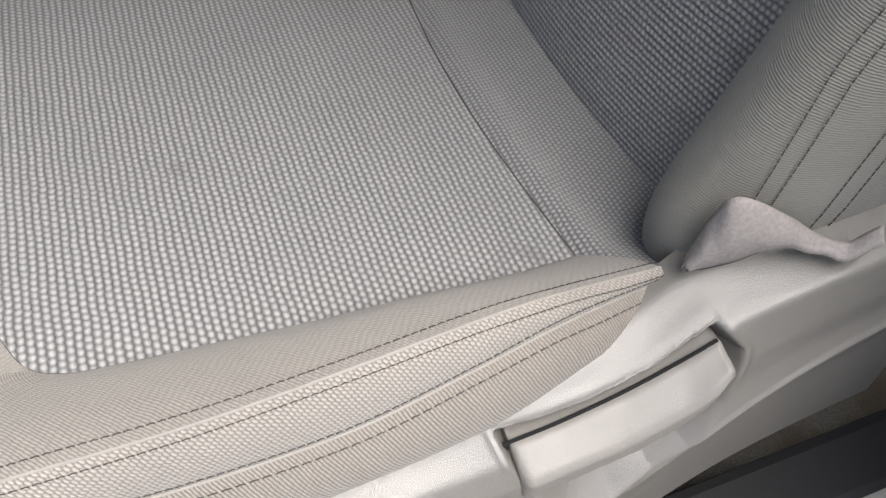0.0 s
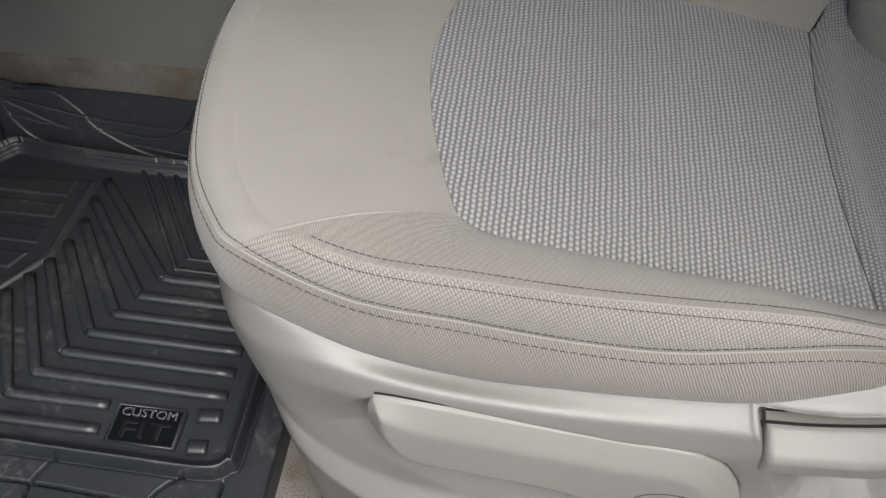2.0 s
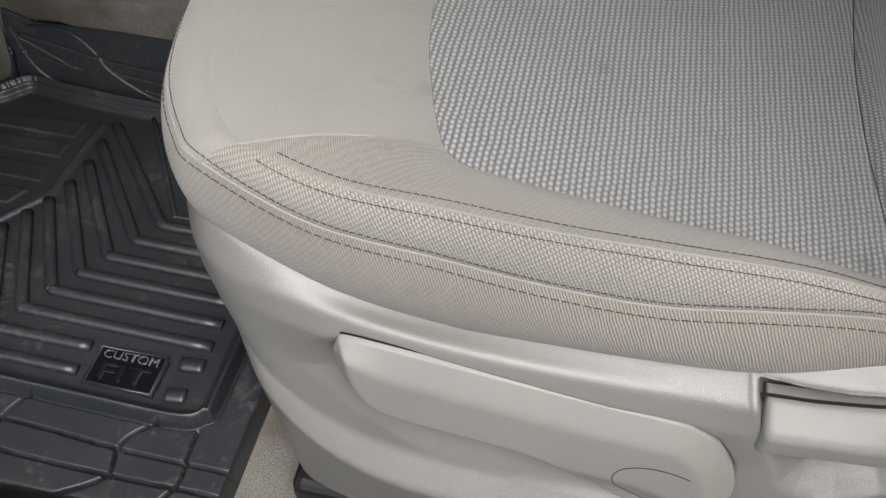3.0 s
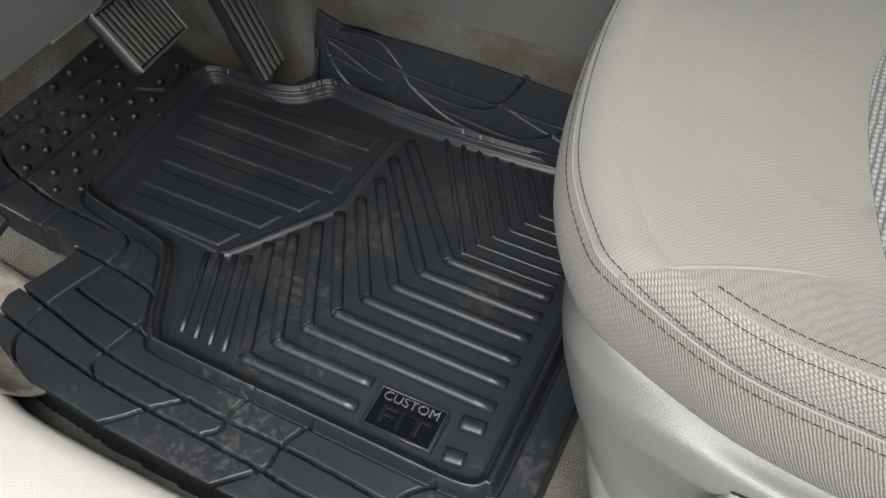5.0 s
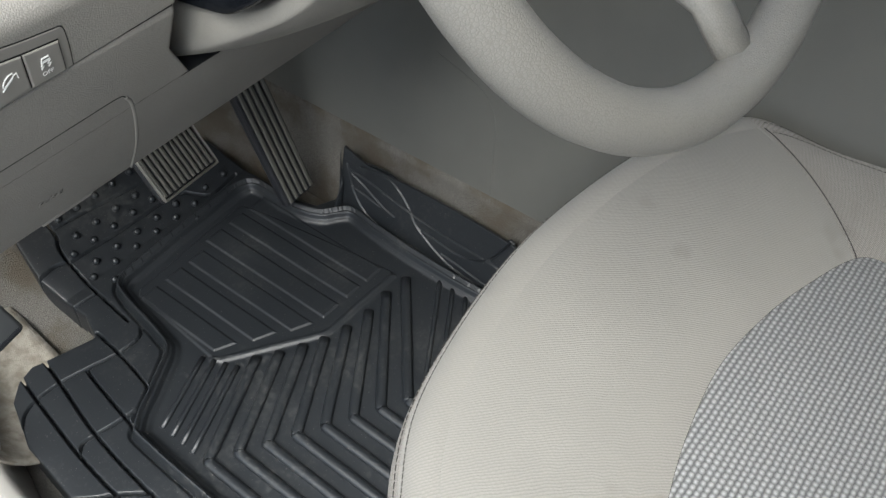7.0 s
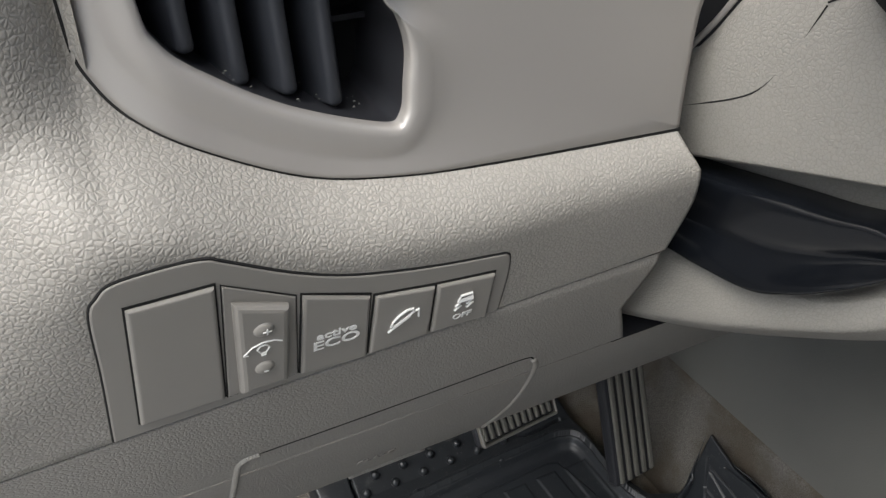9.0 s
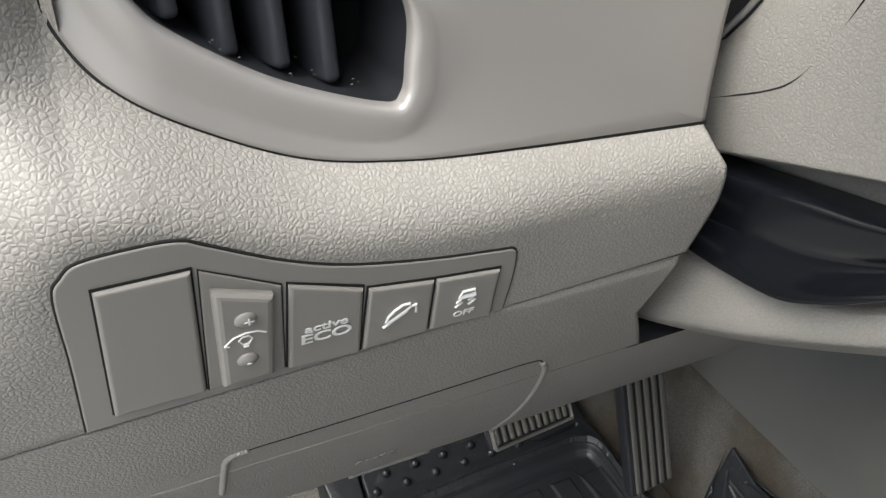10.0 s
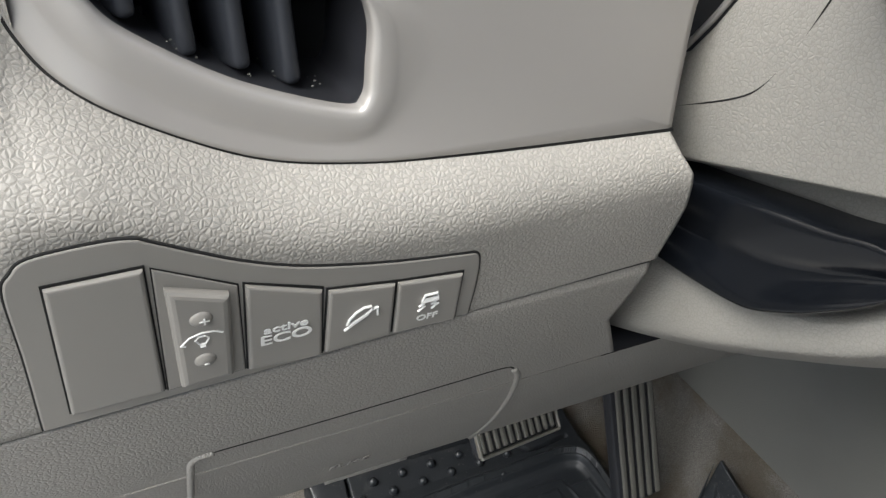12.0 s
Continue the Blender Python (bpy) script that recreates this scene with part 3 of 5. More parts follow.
# side shield: sections from the front edge to the rear
SECT = [  # y-ordered stations of (x, y, z): top lip, shoulder, ridge, below the ridge, mid face, low crease, flare, foot
    ((-.140, .405, .345), (-.140, .412, .338), (-.140, .412, .300), (-.14, .405, .275), (-.14, .395, .255), (-.14, .385, .240), (-.145, .37, .200), (-.14, .34, .06)),
    ((-.186, .385, .346), (-.196, .400, .338), (-.206, .398, .305), (-.208, .395, .285), (-.212, .386, .262), (-.216, .376, .244), (-.227, .362, .205), (-.235, .336, .05)),
    ((-.215, .355, .338), (-.226, .372, .334), (-.238, .372, .306), (-.240, .370, .285), (-.242, .364, .255), (-.244, .357, .232), (-.254, .348, .190), (-.256, .325, .045)),
    ((-.225, .330, .328), (-.238, .338, .320), (-.253, .335, .300), (-.254, .335, .278), (-.256, .333, .235), (-.258, .328, .192), (-.270, .316, .155), (-.266, .285, .040)),
    ((-.228, .280, .304), (-.243, .282, .2935), (-.261, .278, .2915), (-.262, .278, .274), (-.262, .278, .220), (-.266, .275, .160), (-.281, .265, .125), (-.272, .240, .045)),
    ((-.229, .215, .296), (-.245, .215, .2855), (-.265, .210, .2835), (-.265, .210, .264), (-.263, .208, .205), (-.267, .205, .146), (-.284, .195, .115), (-.276, .180, .058)),
    ((-.229, .135, .296), (-.244, .135, .2835), (-.265, .130, .2785), (-.265, .130, .258), (-.263, .130, .205), (-.267, .128, .147), (-.284, .118, .117), (-.278, .110, .070)),
    ((-.227, .060, .297), (-.242, .060, .2850), (-.263, .060, .2775), (-.264, .060, .256), (-.263, .058, .205), (-.268, .055, .152), (-.282, .048, .125), (-.278, .045, .080)),
    ((-.223, .015, .300), (-.238, .012, .294), (-.262, .010, .277), (-.263, .010, .255), (-.265, .008, .215), (-.270, .000, .172), (-.276, -.005, .140), (-.276, -.01, .085)),
    ((-.214, -.035, .312), (-.232, -.035, .308), (-.2545, -.035, .287), (-.2620, -.035, .258), (-.266, -.035, .225), (-.272, -.042, .202), (-.268, -.047, .170), (-.270, -.05, .095)),
    ((-.200, -.085, .320), (-.217, -.085, .320), (-.2490, -.085, .304), (-.2585, -.085, .274), (-.263, -.092, .250), (-.269, -.104, .236), (-.264, -.104, .20), (-.266, -.10, .11)),
    ((-.190, -.130, .334), (-.210, -.130, .337), (-.2470, -.130, .322), (-.2560, -.132, .294), (-.259, -.138, .275), (-.265, -.150, .261), (-.259, -.152, .225), (-.262, -.15, .13)),
    ((-.190, -.200, .344), (-.212, -.200, .347), (-.2500, -.205, .339), (-.256, -.208, .312), (-.255, -.212, .295), (-.261, -.220, .282), (-.254, -.222, .245), (-.258, -.22, .14)),
    ((-.196, -.300, .352), (-.218, -.300, .352), (-.2490, -.300, .342), (-.254, -.300, .315), (-.252, -.30, .298), (-.258, -.30, .290), (-.250, -.30, .25), (-.254, -.30, .14)),
]


RECESS = [(.017, .291), (-.012, .293), (-.038, .2955), (-.057, .299), (-.076, .304), (-.094, .311), (-.1185, .3210), (-.132, .302), (-.131, .290), (-.124, .261), (-.106, .232), (-.084, .214), (-.056, .203), (-.030, .199), (-.014, .207), (-.001, .235), (.008, .262)]


def facets(points, n, soft):
    """n even points along a polyline whose corners are rounded over about the length soft."""
    p = even(points, n)
    step = np.linalg.norm(p[1] - p[0])
    half = max(1, int(3 * soft / step))
    w = np.exp(-0.5 * (np.arange(-half, half + 1) * step / soft) ** 2)
    w /= w.sum()
    q = np.vstack([np.repeat(p[:1], half, 0), p, np.repeat(p[-1:], half, 0)])
    return np.stack([np.convolve(q[:, c], w, "valid") for c in range(3)], axis=1)


NS = 13 * 50 + 1
lines = [spline([s_[k] for s_ in SECT], NS) for k in range(8)]
for l_ in lines:
    l_[:, 1] += 0.006 * smoothstep(l_[:, 1], 0.22, 0.36)
beside_lever = [smoothstep(l_[:, 1], 0.0, 0.04) * smoothstep(l_[:, 1], 0.35, 0.29) for l_ in lines]
lines[4][:, 0] += 0.006 * beside_lever[4]
lines[5][:, 0] += 0.004 * beside_lever[5]
lines[5][:, 2] -= 0.007 * beside_lever[5]
lines[2][:, 0] += 0.006 * beside_lever[2]
lines[3][:, 0] -= 0.002 * beside_lever[3]
lines[3][:, 2] += 0.003 * beside_lever[3]
for k, tuck in ((6, 0.003), (7, 0.014)):
    lines[k][:, 0] += tuck * smoothstep(lines[k][:, 1], 0.04, -0.04)
for k in range(8):
    w = np.exp(-0.5 * (np.arange(-50, 51) / 18.0) ** 2)
    q = np.vstack([np.repeat(lines[k][:1], 50, 0), lines[k], np.repeat(lines[k][-1:], 50, 0)])
    lines[k] = np.stack([np.convolve(q[:, c], w / w.sum(), "valid") for c in range(3)], axis=1)
SH = np.array([facets([l[i] for l in lines], 260, 0.0034) for i in range(NS)])
# the grid is drawn onto the outline, so that the lip is crisp
flat = SH[..., 1:].reshape(-1, 2)
close = np.nonzero(near(flat[:, 0], flat[:, 1], RECESS + RECESS[:1]) < 0.0006)[0]
edge_pts = even(np.array(RECESS + RECESS[:1]), 3000)
for i in close:
    flat[i] = edge_pts[np.argmin(((edge_pts - flat[i]) ** 2).sum(1))]
SH[..., 1:] = flat.reshape(SH[..., 1:].shape)
mask = inside(SH[..., 1], SH[..., 2], RECESS)
rim = near(SH[..., 1], SH[..., 2], RECESS + RECESS[:1])
wide = 0.0050 + 0.022 * smoothstep(SH[..., 2], 0.282, 0.232) + 0.004 * smoothstep(SH[..., 1], -0.110, -0.124) - 0.003 * smoothstep(SH[..., 1], -0.004, 0.004)
crisp = smoothstep(SH[..., 2], 0.245, 0.275)
deep = crisp * np.clip(rim / wide, 0.0, 1.0) + (1 - crisp) * smoothstep(rim / wide, 0.0, 1.0)
floor_x = -0.231 - 0.023 * smoothstep(SH[..., 2], 0.262, 0.215)
SH[..., 0] += np.where(mask, np.maximum(floor_x - SH[..., 0], 0.0) * deep, 0)
SH[..., 0] -= np.where(mask, 0, 0.0012 * np.exp(-((rim - 0.0028) / 0.0022) ** 2)) * smoothstep(SH[..., 2], 0.270, 0.283)
# hollow that the height lever lies in: sharp along its top, running out softly below
TOPL = spline([(.284, .270), (.2815, .278), (.276, .2815), (.242, .278), (.171, .269), (.102, .2605), (.075, .259), (.050, .256), (.030, .243), (.014, .218), (.005, .192), (.002, .176)], 64)
BOTL = spline([(.284, .268), (.2838, .257), (.280, .239), (.264, .2145), (.233, .2095), (.145, .1955), (.115, .176), (.087, .155), (.060, .1455), (.030, .146), (.011, .156), (.003, .172)], 64)
HOLLOW = [(.318, .225), (.312, .250), (.298, .272), (.276, .2825), (.242, .2795), (.171, .2705), (.102, .2620), (.072, .2610), (.048, .2585), (.027, .245), (.010, .218), (.000, .185), (.010, .142), (.060, .132), (.140, .135), (.220, .142), (.290, .185)]
lv_in = inside(SH[..., 1], SH[..., 2], HOLLOW)
lv_d = near(SH[..., 1], SH[..., 2], HOLLOW + HOLLOW[:1])
lv_w = 0.006 + 0.022 * smoothstep(interp(SH[..., 1], [(0, .225), (.28, .262)]) - SH[..., 2], 0.0, 0.04) + 0.026 * smoothstep(SH[..., 1], 0.268, 0.30)
SH[..., 0] += np.where(lv_in, 0.010 * smoothstep(lv_d / lv_w, 0.0, 1.0), 0)
bead = lines[5][lines[5][:, 1] < 0.012]
SH[..., 0] -= 0.0022 * np.exp(-(near(SH[..., 1], SH[..., 2], even(bead[:, 1:], 30)) / 0.0026) ** 2)
sheet("side_shield", SH, SHIELD, seat, "grained beige plastic side shield", flip=True)


# height lever: a narrow upper face, a broad smooth front, and an undercut towards the pivot
UNDER = [(.006, .160), (.017, .165), (.045, .181), (.072, .190), (.150, .197)]


def lever_front(y, z):
    """How far out the front of the lever stands."""
    return -.2771 + .007 * float(smoothstep(interp(y, UNDER) - z, 0.0, 0.030)) * float(smoothstep(y, .165, .135))


top_line, low_line = even(TOPL, 150), even(BOTL, 150)
share = np.linspace(0, 1, 150) ** 1.3
top_line = np.stack([np.interp(share, np.linspace(0, 1, 150), top_line[:, c]) for c in (0, 1)], axis=1)
low_line = np.stack([np.interp(share, np.linspace(0, 1, 150), low_line[:, c]) for c in (0, 1)], axis=1)
across = np.linspace(0, 1, 64)[None, :, None]
face_yz = top_line[:, None] * (1 - across) + low_line[:, None] * across
ly, lz = face_yz[..., 0], face_yz[..., 1]
rise = np.minimum(near(ly, lz, TOPL) / (0.0190 - 0.008 * smoothstep(ly, .240, .275)), near(ly, lz, BOTL) / (0.0030 + 0.0085 * smoothstep(ly, .236, .274)))
rise = 1 - np.log1p(np.exp((1 - rise) * 9)) / 9
rise = np.clip(rise, 0, 1)
under = np.interp(ly, [u[0] for u in UNDER], [u[1] for u in UNDER])
lx = -.2655 - .0118 * rise + .007 * smoothstep(under - lz, 0.0, 0.030) * smoothstep(ly, .165, .135) * rise
body = np.stack([lx, ly, lz], axis=2)
skirt_a, skirt_b = body[:, :1].copy(), body[:, -1:].copy()
skirt_a[..., 0] = skirt_b[..., 0] = -.246
body = np.concatenate([skirt_a, body, skirt_b], axis=1)
lever = sheet("height_lever", body, LEVER, seat, "long beige seat height lever", flip=True)
# black rod paints the shade in the gap above the lever
part("lever_gap_shade", tube(bmesh.new(), [(-.2615, y, z + .0012) for y, z in TOPL[10:42]], .0008, 6), VOID, seat, "black rod for the shade in the gap along the lever's top edge")
cap = [(lever_front(y, z) - .0002, y, z) for y, z in ((.050 + .036 * math.cos(w) + .012 * math.sin(w), .184 + .031 * math.sin(w)) for w in np.linspace(-2.9, 2.2, 40))]
part("pivot_cap", tube(bmesh.new(), cap, 0.0004, 6, up=(1, 0, 0)), VOID, lever, "round pivot cap outline")

# recliner handle in its recess
handle_rows = []
for i, f in enumerate(np.linspace(0, 1, 40)):
    y = .008 - .126 * f
    zt = float(interp(y, [(-.118, .311), (-.096, .301), (-.060, .289), (-.021, .2815), (.012, .279)]))
    zb = float(interp(y, [(-.118, .298), (-.114, .283), (-.109, .273), (-.095, .261), (-.067, .248), (-.007, .240), (.012, .240)]))
    zm = float(interp(y, [(-.118, .303), (-.093, .286), (-.053, .272), (.012, .266)]))
    r = float(smoothstep(f, 0, 0.03) * (1 - 0.5 * smoothstep(f, 0.9, 1.0)))
    handle_rows.append(facets([(-.236, y, zt - .001), (-.248 - .002 * r, y, zt), (-.252 - .002 * r, y, zt - .002), (-.262 - .005 * r, y, zm + .003), (-.264 - .006 * r, y, zm - .002), (-.263 - .004 * r, y, zb + .006), (-.260 - .003 * r, y, zb + .001), (-.246, y, zb)], 48, .0013))
hr = np.array(handle_rows)
cap0, cap1 = hr[:1].copy(), hr[-1:].copy()
cap0[..., 0], cap1[..., 0] = -.236, -.236
sheet("recliner_handle", np.concatenate([cap0, hr, cap1]), LEVER, seat, "beige backrest recliner handle")
# the recess is only shaded here; a black rod draws that
part("handle_gap_shade", tube(bmesh.new(), [(-.2462, y, z) for y, z in spline([(-.117, .3105), (-.096, .3015), (-.060, .2895), (-.021, .2820), (.0095, .2795), (.0105, .2760), (.0085, .262), (.0055, .243)], 40)], .0013, 6), VOID, seat, "black rod for the shade in the gap round the recliner handle")
# dark seat rail foot
bm = box(bmesh.new(), -.262, .285, -.005, -.222, .347, .030, .010, 3)
part("rail", bm, STALKBLACK, seat, "black steel seat rail foot")
bm = box(bmesh.new(), .215, .10, .0, .265, .335, .045, .006)
part("rail", bm, BLACK, seat)
bm = box(bmesh.new(), -.205, -.28, .07, .21, .37, .25, .03)
part("cushion_pan", bm, BLACK, seat, "black seat pan under the cushion")
# added black box that stands in for deep shade beside the shield
bm = box(bmesh.new(), -.300, -.48, -.011, -.236, .05, .085, .012)
part("shade_box", bm, SHADEBLACK, seat, "matt black box added for the shade beside the shield")

# ---- rubber floor mat ----
mat_thing = empty("floor_mat", "black rubber floor mat with deep chevron ribs, dusty", "floor mat")


def mat_level(y):
    return 0.013 + 0.05 * np.maximum(0, y - 0.5) + 0.42 * np.maximum(0, y - 1.02)


TUB = spline([(.205, .470), (.196, .450), (.17, .446), (0, .446), (-.185, .446), (-.203, .449), (-.2145, .462), (-.217, .50), (-.217, .60), (-.217, .775), (-.209, .806), (-.165, .832), (-.122, .858), (-.112, .885), (-.102, .960), (-.090, .988), (-.05, .994), (.09, 1.000),
              (.128, .998), (.145, .980), (.146, .915), (.158, .875), (.176, .858), (.190, .840), (.186, .79), (.184, .70), (.188, .60), (.205, .470)], 160)
MAT_EDGE = [(-.292, .402), (-.312, .50), (-.318, .65), (-.315, .79), (-.307, .885), (-.284, .948), (-.262, .968), (-.238, .975), (-.200, .962), (-.166, .952), (-.155, .985), (-.158, 1.02), (-.162, 1.06),
            (-.150, 1.12), (-.14, 1.17), (.10, 1.17), (.150, 1.09), (.162, 1.0), (.162, .93), (.174, .895), (.205, .880), (.208, .70), (.21, .402)]
GROOVES = [
    [(-.224, .966), (-.231, .924), (-.247, .835), (-.254, .73), (-.254, .60), (-.258, .511), (-.258, .405)],
    [(-.255, .969), (-.262, .925), (-.274, .832), (-.278, .76), (-.281, .64), (-.284, .59), (-.282, .405)],
    [(-.299, .902), (-.282, .920), (-.262, .926), (-.231, .924), (-.195, .915), (-.162, .906), (-.132, .904), (-.120, .915)],
    [(-.273, .830), (-.262, .838), (-.246, .836), (-.219, .830), (-.186, .827), (-.170, .841), (-.161, .904), (-.159, .950)],
    [(-.195, .914), (-.202, .905), (-.214, .812)],
    [(-.314, .795), (-.295, .775), (-.278, .760), (-.253, .732)],
    [(-.277, .70), (-.266, .689), (-.252, .689), (-.237, .688), (-.221, .680)],
    [(-.315, .666), (-.279, .632), (-.262, .630), (-.247, .628), (-.222, .617)],
    [(-.316, .555), (-.286, .512), (-.260, .513), (-.244, .508), (-.224, .490)],
    [(-.305, .46), (-.277, .446), (-.250, .448), (-.225, .449)],
    [(-.100, 1.14), (-.104, 1.095), (-.113, 1.078), (-.117, 1.055), (-.120, 1.0), (-.123, .935)],
    [(-.103, 1.101), (-.031, 1.093), (.047, 1.086), (.14, 1.078)],
    [(-.117, 1.055), (-.043, 1.051), (.052, 1.047), (.074, 1.033), (.093, 1.020), (.139, 1.023)],
    [(-.160, 1.060), (-.135, 1.062), (-.117, 1.058)],
    [(-.160, 1.005), (-.122, 1.000)],
]
STEP = 0.00092


def groove(d):
    """A narrow gap between two pads whose edges round over."""
    return 0.0120 * (1 - smoothstep(d, 0.0013, 0.0020)) + 0.0004 * (1 - smoothstep(d, 0.0018, 0.0032))


gx, gy = np.meshgrid(np.arange(-.325, .215, STEP), np.arange(.395, 1.18, STEP))
level = mat_level(gy)
in_tub = inside(gx, gy, TUB.tolist())
d_tub = near(gx, gy, TUB)
gz = level + np.where(in_tub, 0.0, 0.008)
gz += 0.0115 * np.exp(-(d_tub / 0.0050) ** 4) + np.where(in_tub, 0.004 * np.exp(-((d_tub - .007) / 0.004) ** 2), -0.006 * np.exp(-((d_tub - .0090) / 0.0020) ** 2))
# heel pad, a raised panel with its own border
HEEL = [(-.088, .962), (-.080, .970), (.095, .980), (.108, .975), (.118, .93), (.150, .735), (.145, .728), (.028, .732), (.018, .735), (-.088, .806), (-.094, .815)]
in_heel = inside(gx, gy, HEEL)
d_heel = near(gx, gy, HEEL + HEEL[:1])
gz += np.where(in_heel, 0.0022 * smoothstep(d_heel, 0.0, 0.003), 0) + 0.0030 * np.exp(-(near(gx, gy, HEEL[6:11]) / 0.003) ** 2)
for xa, xb in ((-.086, -.060), (-.046, -.019), (-.007, .019), (.033, .061), (.075, .100), (.111, .140)):
    yf = float(interp((xa + xb) / 2, [(-.09, .828), (-.073, .815), (.006, .763), (.03, .752), (.15, .747)]))
    yb = .955 + .010 * (xa > 0)
    ax = gx + 0.03 * (gy - .85)
    hx = np.minimum(ax - xa, xb - ax)
    skew = gy - yf + 0.5 * (ax - (xa + xb) / 2) * (xa < .03)
    d_bar = np.minimum(np.minimum(hx, skew), yb - gy)
    gz += 0.0018 * smoothstep(d_bar, -0.0008, 0.0024)
for line in GROOVES:
    gz -= np.where(in_tub, 0, groove(near(gx, gy, spline(line, 24))))
gz += 0.0006 * np.sin(gx * 40 + 1.3) * np.sin(gy * 33)
keep = inside(gx, gy, MAT_EDGE)
d_edge = near(gx, gy, MAT_EDGE + MAT_EDGE[:1])
gz -= 0.003 * np.exp(-(d_edge / 0.006)) + 0.040 * np.exp(-(d_edge / 0.0022) ** 2)
idx = -np.ones(gx.shape, int)
idx[keep] = np.arange(keep.sum())
full = keep[:-1, :-1] & keep[:-1, 1:] & keep[1:, 1:] & keep[1:, :-1]
quads = np.stack([idx[:-1, :-1], idx[:-1, 1:], idx[1:, 1:], idx[1:, :-1]], axis=2)[full]
sheet_mat = mesh_object("tray", np.stack([gx[keep], gy[keep], gz[keep]], axis=1), quads.tolist(), RUBBER, mat_thing, "moulded rubber tray with grooved border")


def rib(path, radius=0.0068, height=0.75):
    pts = spline(path, 4 * len(path)) if len(path) > 2 else even(path, 6)
    pts = [(x, y, mat_level(y) + (0.0026 if radius > 0.004 else 0.0010)) for x, y in pts]
    part("rib", tube(bmesh.new(), pts, radius, 8, flat=height), RUBBER, mat_thing, "", True)


def bent(top, corner, end, r=0.010):
    """A rib with a rounded bend."""
    t, c, e = (np.array(v) for v in (top, corner, end))
    a, b = c + (t - c) / np.linalg.norm(t - c) * r, c + (e - c) / np.linalg.norm(e - c) * r
    mid = (a + b) / 2 * 0.4 + c * 0.6
    return [tuple(v) for v in (t, t * 0.5 + a * 0.5, a, mid, b, b * 0.5 + e * 0.5, e)]


for i in range(4):
    rib([(-.099 + .006 * i, .826 - .014 * i), (-.193, .789 - .017 * i)], 0.0036)
for i in range(8):
    cx, cy = -.189 + .0285 * i, .716 - .0178 * i
    tx = (-.059, -.036, -.010, .014, .044, .080, .116, .150)[i]
    ty = (.774, .757, .742, .729, .719, .714, .716, .712)[i]
    rib(bent((tx, ty), (cx, cy), (cx + 0.002, .590 if i < 2 else .474)))
for i in range(9):
    cx, cy = .028 + .0175 * i, .583 - .0105 * i
    if cx < .175:
        rib(bent((.176, cy + (.176 - cx) * .62), (cx, cy), (cx + .002, .474), 0.006), 0.0032)
# two short pads beside the badge
for p in ([(-.156, .497), (-.154, .473)], [(-.192, .497), (-.190, .477)]):
    rib(p, 0.0085, 0.5)
# badge: raised frame, gloss field, raised letters
badge = part("badge", prism(bmesh.new(), [(-.1985, .508, .0185), (-.1565, .508, .0185), (-.1535, .511, .0185), (-.1525, .578, .0185), (-.1555, .581, .0185), (-.1955, .583, .0185), (-.1985, .580, .0185)],
                            (0, 0, -.006), .0012), RUBBER, mat_thing, "small framed rubber badge")
DARKCHROME = material("dark_chrome", (0.10, 0.102, 0.105), 0.15, 0.9)
GLOSSY = material("gloss_black", (0.005, 0.006, 0.008), 0.2)
GLOSSY.node_tree.nodes["Principled BSDF"].inputs["Specular IOR Level"].default_value = 0.35
rim_line = [(-.197, .510, .0190), (-.1545, .510, .0190), (-.1545, .580, .0190), (-.197, .5815, .0190)]
part("rim", tube(bmesh.new(), rim_line, .0016, 8, True), RUBBER, badge, "raised rim round the badge", True)
part("field", box(bmesh.new(), -.195, .512, .0180, -.156, .578, .0192), GLOSSY, badge, "glossy black field")


def letters(body, size, m, mat, parent, name="lettering", depth=0.0004, wide=1.0, bold=0.0):
    cu = bpy.data.curves.new(name, "FONT")
    cu.body, cu.size, cu.extrude, cu.align_x, cu.align_y = body, size, depth, "CENTER", "CENTER"
    cu.offset = size * bold
    tmp = new(name, cu)
    me = bpy.data.meshes.new_from_object(tmp.evaluated_get(bpy.context.evaluated_depsgraph_get()))
    bpy.data.objects.remove(tmp)
    me.transform(m @ Matrix.Diagonal((wide, 1, 1, 1)))
    me.materials.append(mat)
    ob = new(name, me)
    ob.parent = parent
    return ob


letters("CUSTOM", .0135, Matrix.Translation((-.1625, .545, .0196)) @ Matrix.Rotation(radians(-90), 4, "Z"), CHROME, badge, wide=1.08)
letters("FIT", .0270, Matrix.Translation((-.1825, .545, .0196)) @ Matrix.Rotation(radians(-90), 4, "Z"), DARKCHROME, badge, wide=1.5, depth=0.0007)

# nubs on the footrest part
for y, x0, gap, count in ((1.106, -.088, .029, 7), (1.077, -.086, .032, 6), (1.060, -.105, .032, 6), (1.037, -.091, .0335, 5), (1.023, -.107, .034, 6), (1.000, -.092, .0345, 5), (1.032, .091, .035, 2), (1.006, .112, .03, 1)):
    for col in range(count):
        bm = bmesh.new()
        bmesh.ops.create_uvsphere(bm, u_segments=12, v_segments=8, radius=0.0052, matrix=Matrix.Translation((x0 + gap * col, y, float(mat_level(y)) + 0.0092)))
        part("nub", bm, RUBBER, mat_thing, "", True)

